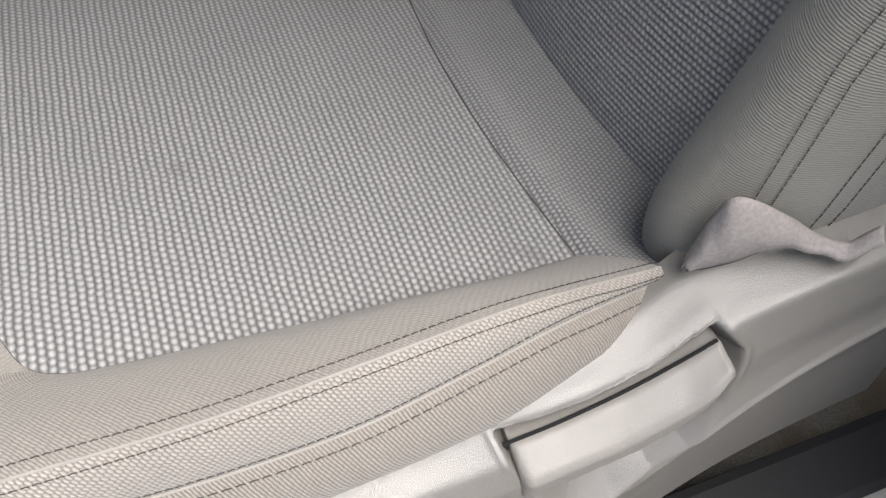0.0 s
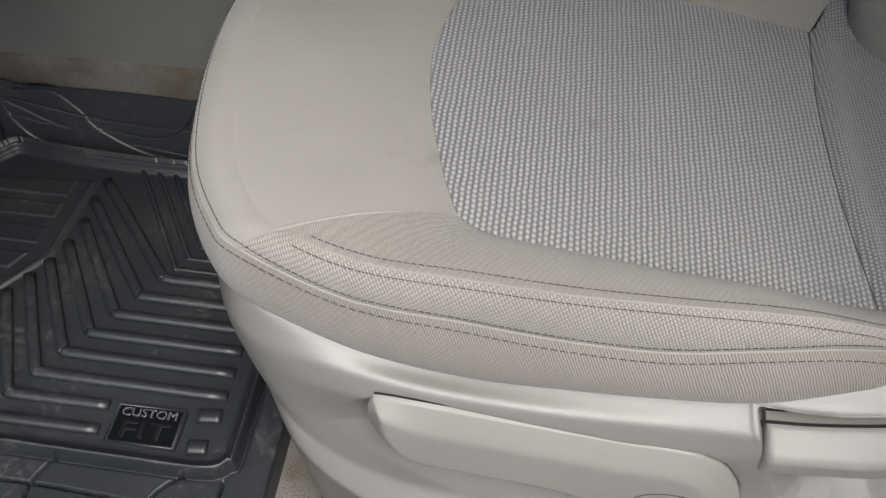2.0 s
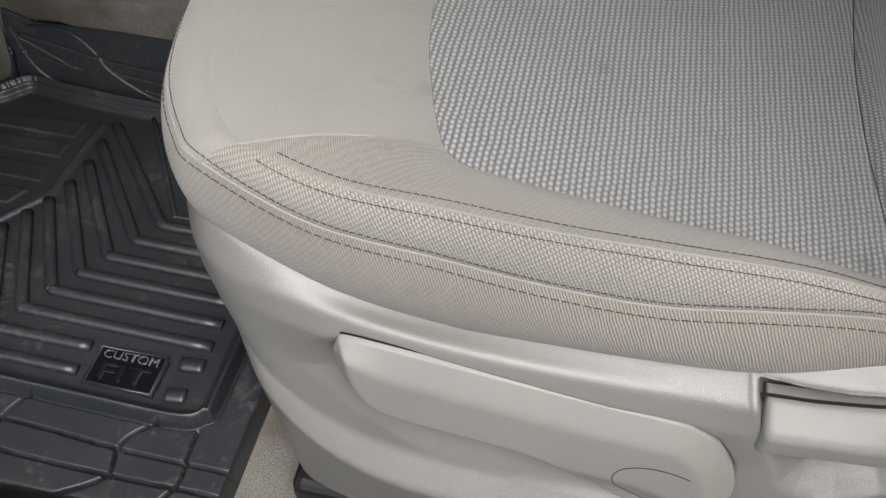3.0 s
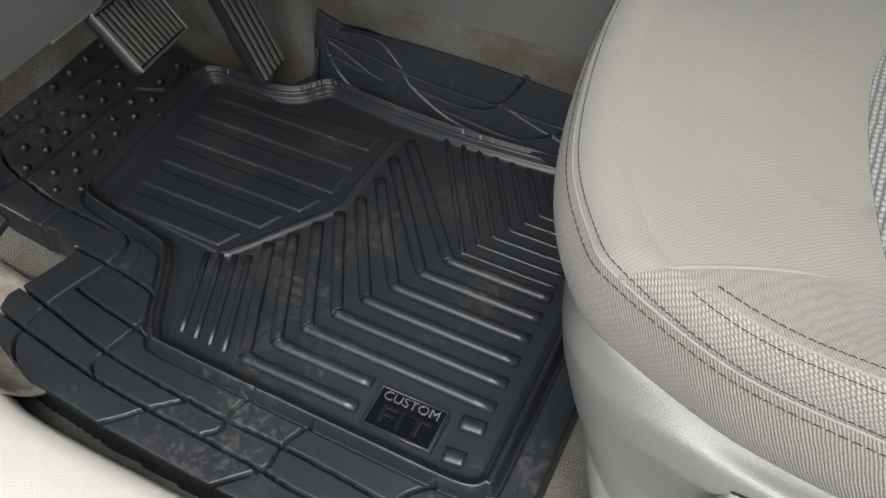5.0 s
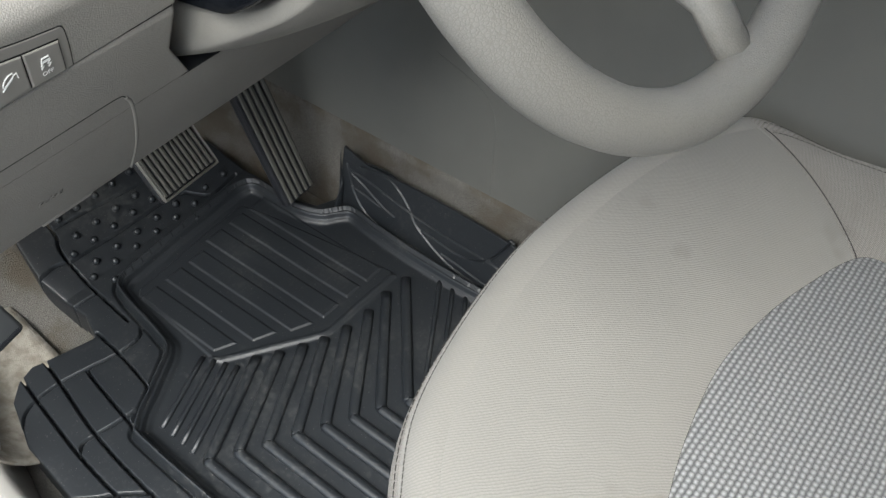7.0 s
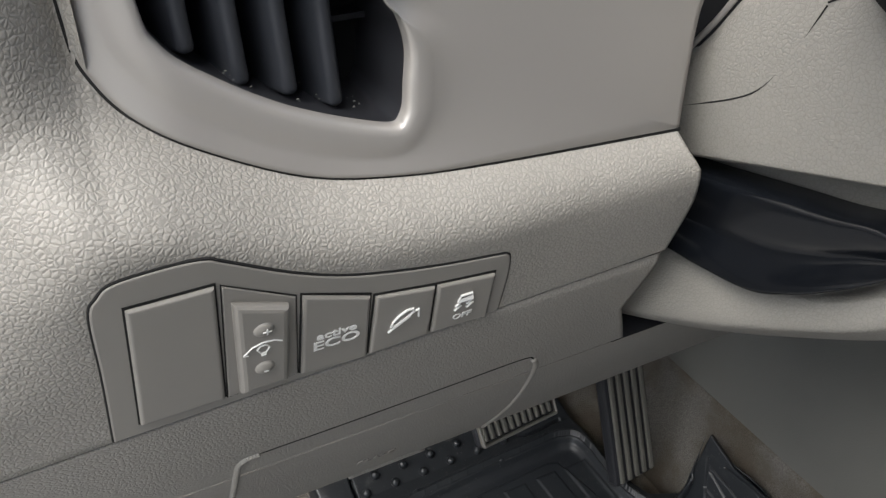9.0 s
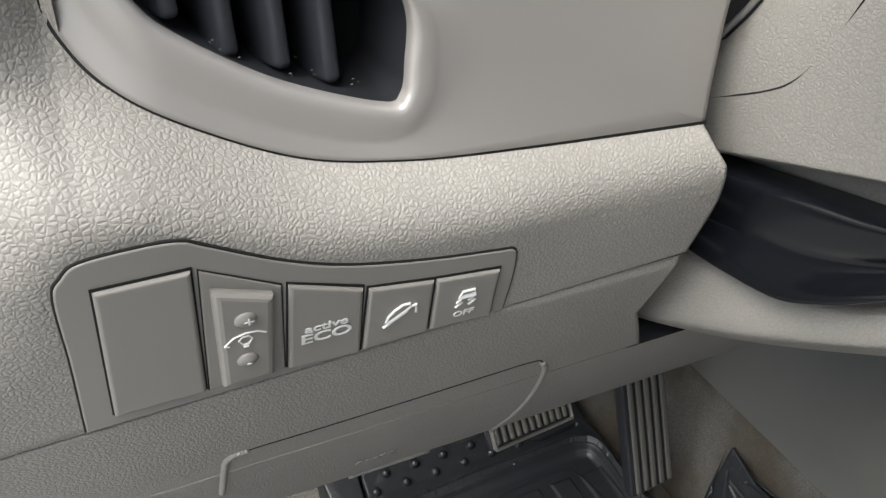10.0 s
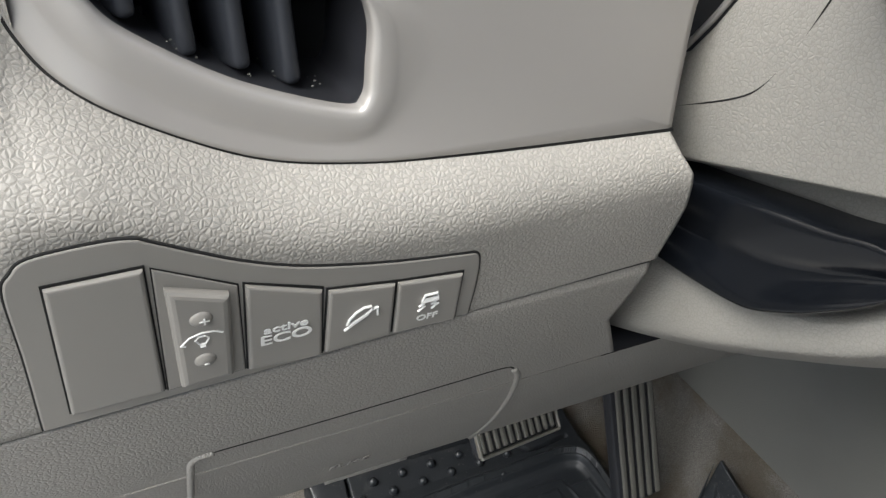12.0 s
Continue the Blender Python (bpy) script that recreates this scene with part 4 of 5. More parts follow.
# upright wall of the mat beside the console
ws, wh = np.meshgrid(np.linspace(0, 1, 620), np.linspace(0, 1, 160))
wy = .868 - .46 * ws
wx = .190 + .026 * wh + .005 * np.sin(ws * 5)
top = interp(ws[0], [(0, .128), (.03, .122), (.08, .112), (.5, .112), (1, .105)])
wz = .022 + (top[None, :] - .022) * wh ** 0.85
dent = np.zeros_like(ws)
ly, lz = wy, wz
for line in ([(.86, .105), (.84, .060), (.80, .035), (.70, .026), (.60, .030), (.5, .045)], [(.855, .098), (.73, .075), (.60, .072), (.45, .072)], [(.84, .108), (.79, .108), (.755, .085), (.735, .062), (.68, .036), (.62, .030)],
             [(.855, .095), (.80, .068), (.775, .060)], [(.85, .075), (.80, .064)], [(.735, .062), (.66, .058), (.62, .075), (.595, .11)], [(.69, .045), (.60, .040), (.55, .06), (.52, .08), (.50, .11)], [(.62, .075), (.53, .055), (.45, .05)]):
    dent = np.maximum(dent, 1 - smoothstep(near(ly, lz, spline(line, 20)), 0.0006, 0.0015))
wx = wx + 0.0036 * dent
sheet("side_wall", np.stack([wx, wy, wz], axis=2), RUBBER, mat_thing, "upright rubber wall with swirled grooves", thick=0.005)
front_wall = []
for h in np.linspace(0, 1, 14):
    row = []
    for a in np.linspace(0, 0.5, 20):
        topz = .026 + .102 * (1 - a) ** 2.2
        row.append((.187 + .022 * h * (1 - a) - .040 * a + .008 * math.sin(a * 3.1), .868 + .022 * a - .010 * math.sin(a * 3.1), .020 + (topz - .020) * h))
    front_wall.append(row)
sheet("front_wall", front_wall, RUBBER, mat_thing, "curled front end of the rubber wall", thick=0.005)

# ---- pedals ----
gas = empty("accelerator_pedal", "long black accelerator pedal with worn ribs", "pedal")
ga, gb = Vector((.150, .893, .072)), Vector((.147, .990, .33))
along = (gb - ga).normalized()
across = Vector((1, 0.12, 0)).normalized()
across = (across - along * across.dot(along)).normalized()
out_n = across.cross(along)
if out_n.y > 0:
    out_n = -out_n
GM = Matrix((across.to_4d(), along.to_4d(), out_n.to_4d(), (0, 0, 0, 1))).transposed()
GM.translation = ga
GM[3][0] = GM[3][1] = GM[3][2] = 0
bm = box(bmesh.new(), -.028, 0, -.016, .028, .26, 0, .004)
bm.transform(GM)
part("pad", bm, BLACK, gas, "black plastic pad")
WORN = material("worn_rib", (0.13, 0.127, 0.112), 0.42)
for i in range(5):
    bm = box(bmesh.new(), -.0235 + .0104 * i, .004, -.001, -.0182 + .0104 * i, .255, .0028, .0012)
    bm.transform(GM)
    part("rib", bm, WORN, gas, "grey worn rib")
bm = box(bmesh.new(), -.004, -.004, -.045, .03, .06, -.016, .008)
bm.transform(GM)
part("base", bm, BLACK, gas, "black pedal base")

brake = empty("brake_pedal", "rubber-faced brake pedal with metal trim", "pedal")
bc = Vector((.006, .928, .226))
ba = Vector((1, 0.22, -0.17)).normalized()
bu = Vector((0, .62, .78)).normalized()
bu = (bu - ba * bu.dot(ba)).normalized()
bn = ba.cross(bu)
if bn.y > 0:
    bn = -bn
BM = Matrix((ba.to_4d(), bu.to_4d(), bn.to_4d(), (0, 0, 0, 1))).transposed()
BM.translation = bc
BM[3][0] = BM[3][1] = BM[3][2] = 0
bm = box(bmesh.new(), -.048, -.036, -.014, .048, .036, 0, .006)
bm.transform(BM)
part("pad", bm, BLACK, brake, "black rubber pad")
for i in range(11):
    bm = box(bmesh.new(), -.0455 + .0083 * i, -.030, -.001, -.0415 + .0083 * i, .030, .003, .001)
    bm.transform(BM)
    part("rib", bm, WORN, brake)
for x0, y0, x1, y1 in ((-.0475, -.0350, .0475, -.0320), (-.0475, .0320, .0475, .0350), (-.0485, -.0330, -.0460, .0330), (.0460, -.0330, .0485, .0330)):
    bm = box(bmesh.new(), x0, y0, -.002, x1, y1, .0030, .0010)
    bm.transform(BM)
    part("trim", bm, STEEL, brake, "worn metal edge")
bm = tube(bmesh.new(), [bc + Vector((0, .012, 0)), bc + Vector((0, .07, .10)), bc + Vector((0, .09, .30))], 0.011, 8)
part("arm", bm, BLACK, brake)

# ---- centre console side ----
cons = [[(.245 + .05 * smoothstep(z, .10, .45) + .02 * smoothstep(y, .6, 1.2) * 0, y, z) for y in np.linspace(-.5, 1.22, 40)] for z in np.linspace(-.02, .62, 30)]
tagged(sheet("console_side", cons, CONSOLE, thick=0.01, flip=True), "dark grey-brown plastic side of the centre console", "console panel", kind="structure")
carp = [[(.216 + .03 * smoothstep(z, 0, .13), y, z) for y in np.linspace(.35, 1.2, 30)] for z in np.linspace(-.02, .14, 10)]
tagged(sheet("console_carpet", carp, CARPET, thick=0.004, flip=True), "beige carpet along the foot of the console", "carpet", kind="structure")
cord_ob = part("trim", tube(bmesh.new(), [(float(.2448 + .05 * smoothstep(z, .10, .45)), y, z) for y, z in spline([(.647, .13), (.649, .19), (.653, .240), (.664, .262), (.685, .278), (.75, .297)], 24)], 0.0005, 6), CONSOLE, None)
tagged(cord_ob, "dark joint line in the console side", "joint", kind="structure")
tagged(slab("console_top", .335, -.5, .35, .405, .50, .40, SATIN, .012), "pale satin edge trim of the centre console", "console")
tagged(slab("console_tray", .408, -.5, .33, .60, .62, .375, BLACK, .01), "dark top of the centre console", "console")

# ---- parking brake pedal ----
parking = empty("parking_brake_pedal", "grey rubber parking brake pedal pad with white lettering", "pedal")
PM = Matrix.Translation((-.279, .872, .226)) @ Matrix.Rotation(radians(12), 4, "Z") @ Matrix.Rotation(radians(52), 4, "X")
bm = box(bmesh.new(), -.036, -.022, -.012, .036, .022, 0, .006, 3)
bm.transform(PM)
PADGREY = material("grey_pedal_rubber", (0.06, 0.064, 0.067), 0.6)
part("pad", bm, PADGREY, parking, "grey rubber pad", True)
letters("OFF", .013, PM @ Matrix.Translation((.012, .006, .0004)), WHITE, parking, depth=.0002)
bm = box(bmesh.new(), -.030, -.019, -.0005, .030, -.016, .0010, .0004)
bm.transform(PM)
part("groove_edge", bm, BLACK, parking)
part("arm", tube(bmesh.new(), [(-.29, .885, .225), (-.30, .96, .33), (-.30, 1.0, .55)], .009, 8), BLACK, parking, "black steel arm")

# ---- dashboard beside the steering column ----
dash = empty("dashboard", "grey-brown leather-grained dashboard lower panel", "dashboard")
EDGE_OUT = [(-.303, .84), (-0.3090, 0.7520), (-0.3090, 0.7120), (-0.3060, 0.6940), (-0.2920, 0.6780), (-0.2560, 0.6580), (-0.2230, 0.6500), (-0.1830, 0.6460), (-0.1085, 0.6415), (-0.1065, 0.6600), (-0.1030, 0.6830), (-0.0970, 0.6960), (-0.0910, 0.7100), (-0.0930, 0.7350), (-.074, .84)]
EDGE_IN = [(-.288, .84), (-0.2930, 0.7500), (-0.2910, 0.7110), (-0.2880, 0.7010), (-0.2790, 0.6920), (-0.2550, 0.6770), (-0.2260, 0.6660), (-0.2190, 0.6680), (-0.2170, 0.6780), (-0.2160, 0.6890), (-0.2190, 0.6990), (-0.2260, 0.7100), (-0.2300, 0.7300), (-0.2310, 0.7530), (-.218, .84)]


def bez(x, z):
    return 0.5765 + 0.12 * z + 13.0 * np.clip(-0.284 - np.asarray(x, float), 0, 0.026) ** 2


def face(x, z):
    """The switch plane."""
    return 0.829 + 0.0 * x - 0.30 * z


def knee(x, z):
    d = np.maximum(0.58 - z, 0)
    return 0.655 + 0.0 * x + 0.40 * d + 0.95 * d * d


PANEL = [(-.325, .579), (-.323, .614), (-.322, .641), (-.314, .652), (-.299, .653), (-.285, .649), (-.266, .637), (-.249, .629), (-.232, .624), (-.193, .617), (-.186, .612), (-.185, .584)]


def upper(x, z):
    a, b = face(x, z), bez(x, z) - 0.018
    k = 0.008
    s = np.maximum(a, b) + k * np.log1p(np.exp(-np.abs(a - b) / k)) * 0.6
    s = np.where(z < 0.62, a + (s - a) * smoothstep(z, 0.60, 0.625), s)
    x, z = np.asarray(x, float), np.asarray(z, float)
    flush = np.where(inside(x, z, PANEL), 1.0, 1 - smoothstep(near(x, z, PANEL + PANEL[:1]), 0.001, 0.040))
    s = s + (a - s) * flush
    d = near(x, z, spline(EDGE_OUT[:9], 120))
    w = 0.024
    h = np.clip(1 - d / w, 0, 1) ** 2
    s = s + (bez(x, z) + 0.0012 - s) * h
    s = s + 0.0 * x
    return s


def parting(x):
    """Height of the joint between the padded ridge and the knee panel."""
    return 0.574 + 0.0403 * (np.asarray(x, float) + 0.404)


def right_end(z):
    return interp(z, [(.40, -.085), (.505, -.087), (.547, -.110), (.586, -.106), (.613, -.103), (.628, -.104), (.635, -.108), (.646, -.111)])


# pad above the joint: one piece below the bezel, one to the left of it
TOPS = sorted((p[0], p[1]) for p in spline(EDGE_OUT[3:9], 60))


def pad_piece(name, xs, tops, label):
    vs = np.linspace(0, 1, 80)
    px = np.repeat(np.asarray(xs)[None, :], 80, axis=0)
    low = parting(px) + 0.0009
    pz = low + (np.asarray(tops)[None, :] - low) * vs[:, None]
    px = px + (right_end(pz) + 0.103) * smoothstep(px, -0.16, -0.103)
    g = np.stack([px, upper(px, pz), pz], axis=2)
    if xs[-1] > -0.11:
        g = np.concatenate([g, g[:, -1:, :] + np.array([[[-0.0012, 0.006, 0], [-0.004, 0.06, 0]]])], axis=1)
    g = np.concatenate([g[:1] + np.array([[[0, 0.006, 0.0004]]]), g], axis=0)
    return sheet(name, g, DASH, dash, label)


xr = np.linspace(-0.3062, -0.103, 170)
pad_piece("upper_trim", xr, interp(xr, TOPS), "padded leather-grained ridge")
xl = np.linspace(-0.42, -0.3062, 80)
pad_piece("upper_trim", xl, np.full(80, 0.84), "leather-grained dash end")
us, vs = np.meshgrid(np.linspace(0, 1, 150), np.linspace(0, 1, 46))
kx = -0.42 + us * 0.335
kz = parting(kx) - 0.0009 + (0.507 - parting(kx) + 0.0009) * vs
kx = -0.42 + us * (right_end(kz) + 0.42)
g = np.stack([kx, knee(kx, kz), kz], axis=2)
g = np.concatenate([g, g[:, -1:] + np.array([[[-0.001, 0.004, 0], [-0.002, 0.05, 0]]])], axis=1)
g = np.concatenate([g[:1] + np.array([[[0, 0.006, -0.0004]]]), g], axis=0)
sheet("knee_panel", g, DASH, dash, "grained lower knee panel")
low_rows = []
for z in np.concatenate([np.linspace(.5065, .404, 50), [0.4005, 0.3995]]):
    xs = np.linspace(-0.42, 0.24, 170)
    y = knee(xs, np.full_like(xs, z)) + (0.002 if z < 0.4010 else 0) + (0.05 if z < 0.3999 else 0)
    low_rows.append(np.stack([xs, y, np.full_like(xs, z)], axis=1))
low = np.array(low_rows)
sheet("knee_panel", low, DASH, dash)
# black puts the column's shade into the shelf's colour
led = [[(x, float(knee(x, .507)) + d, .5065 + 0.002 * d) for x in np.linspace(-.095, .24, 40)] for d in (0.0, 0.0015, 0.06)]
sheet("ledge", led, BLACK, dash, "shelf under the steering column, black for the shade there")
# dark joint behind the parting line
part("joint", tube(bmesh.new(), [(x, float(face(x, parting(x))) + 0.0030, float(parting(x))) for x in np.linspace(-.42, -.107, 40)], 0.0020, 6), VOID, dash)


def on_face(x, z, out=0.0):
    n = Vector((0, -1, -0.30)).normalized()
    return Vector((x, float(face(x, z)), z)) + n * out


def on_knee(x, z, out=0.0):
    a = (float(knee(x, z + .002)) - float(knee(x, z - .002))) / .004
    n = Vector((0, -1, a)).normalized()
    return Vector((x, float(knee(x, z)), z)) + n * out


# lid of the fuse box in the knee panel, a fine raised outline
lid = spline([(-0.2858, 0.4776), (-0.2849, 0.5093), (-0.2832, 0.5232), (-0.2756, 0.5255), (-0.2462, 0.5254), (-0.2149, 0.5258), (-0.1817, 0.5266), (-0.1545, 0.5270), (-0.1470, 0.5226), (-0.1413, 0.5109), (-0.1349, 0.4806), (-0.1301, 0.4457), (-0.1284, 0.4163), (-0.1272, 0.4030)], 90)
part("fuse_lid_joint", tube(bmesh.new(), [on_knee(x, z, -0.0003) for x, z in lid], 0.0006, 6, up=(0, 1, 0)), VOID, dash, "fine joint of the fuse box lid", True)
ridge = spline([(-0.1470, 0.5226), (-0.1413, 0.5109), (-0.1349, 0.4806), (-0.1301, 0.4457), (-0.1284, 0.4163), (-0.1272, 0.4030)], 30)
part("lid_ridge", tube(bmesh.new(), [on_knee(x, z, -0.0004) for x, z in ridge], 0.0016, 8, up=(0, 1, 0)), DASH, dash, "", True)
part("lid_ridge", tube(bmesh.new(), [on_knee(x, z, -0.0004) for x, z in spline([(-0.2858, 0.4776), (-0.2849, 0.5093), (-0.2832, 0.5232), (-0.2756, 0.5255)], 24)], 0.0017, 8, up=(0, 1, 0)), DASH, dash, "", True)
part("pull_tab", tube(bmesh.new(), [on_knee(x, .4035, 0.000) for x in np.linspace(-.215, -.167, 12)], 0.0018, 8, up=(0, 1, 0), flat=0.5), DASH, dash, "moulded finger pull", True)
tilt = math.atan(0.625)
letters("FUSE", .0085, Matrix.Translation(on_knee(-.210, .4490, 0.0006)) @ Matrix.Rotation(radians(90) + tilt, 4, "X"), DASH, dash, name="embossed_lettering", depth=.00025, wide=1.2)
# top pad of the dash and its part beyond the column, blocking light leaks
part("top_pad", box(bmesh.new(), -.42, .72, .842, 1.29, 1.25, .88, .01), DASH, dash, "padded top of the dashboard")
part("centre_stack", box(bmesh.new(), .245, .66, .42, 1.29, 1.20, .84, .02), DASH, dash, "dashboard beyond the steering column")
part("binnacle", box(bmesh.new(), -.085, .735, .55, .24, .76, .84), BLACK, dash, "dark back of the instrument recess")
part("bulkhead", box(bmesh.new(), -.41, .86, .44, .24, .88, .84), BLACK, dash, "black back of the dashboard")

# satin bezel round the air vent
rings = []
out_s, in_s = np.vstack([spline(EDGE_OUT[:9], 97), spline(EDGE_OUT[8:], 72)[1:]]), spline(EDGE_IN, 168)
tan = np.gradient(in_s, axis=0)
tan = tan / np.linalg.norm(tan, axis=1)[:, None]
nrm_in = np.stack([tan[:, 1], -tan[:, 0]], axis=1)
cen = np.array([-.25, .76])
nrm_in *= np.sign(((in_s - cen) * nrm_in).sum(axis=1))[:, None]
for _ in range(60):
    nrm_in[1:-1] = (nrm_in[:-2] + nrm_in[1:-1] * 2 + nrm_in[2:]) / 4
notch = np.exp(-(np.hypot(in_s[:, 0] + .222, in_s[:, 1] - .704) / .016) ** 2)
nrm_in *= (1 - 0.65 * notch)[:, None]
for off, dy in ((-0.0006, 0.0050), (-0.0004, 0.003), (0.0, 0.0012), (0.0009, 0.0003), (0.0030, 0.0), (0.0060, 0.0001), (0.0082, 0.0005), (0.0100, 0.0010)):
    rings.append([(p[0], float(bez(p[0], p[1])) + dy, p[1]) for p in in_s + nrm_in * off])
lip_s = in_s + nrm_in * 0.0100
for f, dy in ((0.12, 0.0011), (0.3, 0.0009), (0.55, 0.0005), (0.8, 0.0002), (0.97, 0.0), (0.995, 0.0006), (1.0, 0.006)):
    rings.append([(p[0], float(bez(p[0], p[1])) + dy, p[1]) for p in lip_s + (out_s - lip_s) * f])
vent = empty("air_vent", "satin grey bezel with black vertical vent slats", "air vent")
sheet("bezel", rings, SATIN, vent, "satin grey-brown painted bezel", flip=True)
edge_right = [(x + 0.0008, float(bez(x, z)) + 0.004, z) for x, z in out_s[96:]]
sheet("bezel_side", [edge_right, [(x + 0.002, y + 0.07, z) for x, y, z in edge_right]], SATIN, vent)
part("joint", tube(bmesh.new(), [(x, float(bez(x, z)) + 0.0014, z) for x, z in spline(EDGE_OUT[:9], 120)], 0.0013, 6, up=(0, 1, 0)), VOID, vent)
bm = bmesh.new()
prism(bm, [(x, float(bez(x, z)) + 0.045, z) for x, z in in_s], (0, 0.004, 0))
part("vent_back", bm, VOID, vent, "dark duct behind the slats")
wall = [[(x, float(bez(x, z)) + d, z) for x, z in in_s] for d in (0.004, 0.025, 0.048)]
sheet("vent_wall", wall, BLACK, vent)
for i in range(5):
    x0 = -.279 + .0141 * i
    zb = float(interp(x0, [(-.279, .696), (-.265, .684), (-.250, .678), (-.237, .671), (-.223, .712)])) - 0.001
    bm = bmesh.new()
    box(bm, -.0026, 0, 0, .0026, .026, .84 - zb, .0022, 3)
    sl = part("slat", bm, SLAT, vent, "", True)
    sl.matrix_basis = Matrix.Translation((x0, float(bez(x0, .70)) + 0.008, zb)) @ Matrix.Rotation(radians(14), 4, "Z") @ Matrix.Rotation(radians(-7), 4, "X")
for i in range(4):
    for j in range(5):
        x0, z0 = -.279 + .0141 * i, .712 + .026 * j
        part("link", box(bmesh.new(), x0 + .002, float(bez(-.25, z0)) + .014, z0, x0 + .0062, float(bez(-.25, z0)) + .020, z0 + .0022), BLACK, vent)
rnd = random.Random(7)
crumbs = bmesh.new()
for i in range(34):
    x0 = rnd.uniform(-.272, -.222)
    z0 = float(interp(x0, [(-.28, .693), (-.255, .678), (-.226, .667)])) + .0006
    r, d0 = rnd.uniform(.00012, .00038), rnd.uniform(.005, .03)
    box(crumbs, x0, float(bez(x0, z0)) + d0, z0, x0 + r * 2, float(bez(x0, z0)) + d0 + r, z0 + r)
part("dust", crumbs, CONSOLE, vent, "pale dust crumbs in the vent")
for i in range(7):
    z0 = .688 + .021 * i
    bm = box(bmesh.new(), -.290, float(bez(-.25, z0)) + 0.036, z0, -.212, float(bez(-.25, z0)) + 0.044, z0 + .002)
    part("vane", bm, BLACK, vent)
tab = part("slider_tab", box(bmesh.new(), -.2640, float(bez(-.25, .76)) - .002, .726, -.2490, float(bez(-.25, .76)) + .012, .80, .003), BLACK, vent, "ribbed black slider tab")
for i in range(14):
    part("tab_rib", box(bmesh.new(), -.2592, float(bez(-.25, .76)) - .0034, .730 + .0028 * i, -.2528, float(bez(-.25, .76)) - .001, .7313 + .0028 * i), CONSOLE, tab)
part("tab_edge", box(bmesh.new(), -.2492, float(bez(-.25, .76)) - .0034, .725, -.2470, float(bez(-.25, .76)) + .006, .80, .0007), CHROME, tab, "chrome strip")
tw = part("thumbwheel", box(bmesh.new(), -.2172, float(bez(-.205, .74)) - .0006, .7170, -.2092, float(bez(-.205, .74)) + .006, .80, .0012), BLACK, vent, "black ribbed thumbwheel with chrome rim")
for i in range(24):
    part("wheel_rib", box(bmesh.new(), -.2134, float(bez(-.205, .74)) - .0022, .7190 + .0026 * i, -.2098, float(bez(-.205, .74)) + .001, .7203 + .0026 * i), BLACK, tw)
part("wheel_rim", box(bmesh.new(), -.2166, float(bez(-.205, .74)) - .0020, .7185, -.2140, float(bez(-.205, .74)) + .001, .80, .0008), CHROME, tw, "chrome strip")
icon = [(-0.2150, 0.7150), (-0.2100, 0.7160), (-0.2090, 0.7110), (-0.2150, 0.7100), (-0.2150, 0.7150), (-0.2090, 0.7110), (-0.2100, 0.7160), (-0.2150, 0.7100)]
part("closed_mark", tube(bmesh.new(), [(x, float(bez(x, z)) + .0006, z) for x, z in icon], 0.0004, 4, up=(0, 1, 0)), LEVER, vent, "small embossed crossed square")

# ---- switch panel ----
panel = empty("switch_panel", "dark grey switch panel with four switches and blank cover", "switch panel")
FRAME = spline([(-0.3250, 0.5790), (-0.3230, 0.6140), (-0.3220, 0.6410), (-0.3190, 0.6480), (-0.3140, 0.6520), (-0.2990, 0.6530), (-0.2900, 0.6520), (-0.2850, 0.6490), (-0.2660, 0.6370), (-0.2490, 0.6290), (-0.2320, 0.6240), (-0.2130, 0.6200), (-0.1930, 0.6170), (-0.1880, 0.6160), (-0.1860, 0.6120), (-0.1850, 0.6000), (-0.1850, 0.5840)], 90)
part("frame", prism(bmesh.new(), [on_face(x, z, .0009) for x, z in FRAME], (0, .008, 0), .0007), SWITCH, panel, "matt grey-brown frame")
part("joint", tube(bmesh.new(), [on_face(x, z, 0.0) for x, z in FRAME], 0.00055, 6, up=(0, 1, 0)), VOID, panel)


def button(name, pts, label, proud=.0026, bevel=.0012, gap=.0006):
    c = np.mean(pts, axis=0)
    dark = [(c[0] + (x - c[0]) * 1.0 + math.copysign(gap, x - c[0]), c[1] + (z - c[1]) + math.copysign(gap, z - c[1])) for x, z in pts]
    ob = part(name, prism(bmesh.new(), [on_face(x, z, proud) for x, z in pts], (0, .006, 0), bevel, 3), SWITCH, panel, label)
    part("gap", prism(bmesh.new(), [on_face(x, z, .0012) for x, z in dark], (0, .004, 0)), VOID, ob)
    return ob


button("blank_cover", [(-0.3130, 0.6420), (-0.2890, 0.6420), (-0.2890, 0.5860), (-0.3160, 0.5860)], "plain blank switch cover")
cell = button("dimmer_cell", [(-0.2870, 0.6410), (-0.2650, 0.6270), (-0.2640, 0.5860), (-0.2880, 0.5850)], "cell round the dimmer rocker", .0016, .0006, .0003)
rocker = button("dimmer_rocker", [(-0.2848, 0.6345), (-0.2678, 0.6270), (-0.2680, 0.5890), (-0.2842, 0.5885)], "rocker switch with plus and minus dimples", .0050, .0022)
eco = button("eco_button", [(-0.2630, 0.6270), (-0.2400, 0.6170), (-0.2390, 0.5840), (-0.2630, 0.5860)], "eco push button with white lettering")
hill = button("hill_button", [(-0.2380, 0.6160), (-0.2160, 0.6120), (-0.2150, 0.5860), (-0.2380, 0.5850)], "hill descent push button with white car symbol")
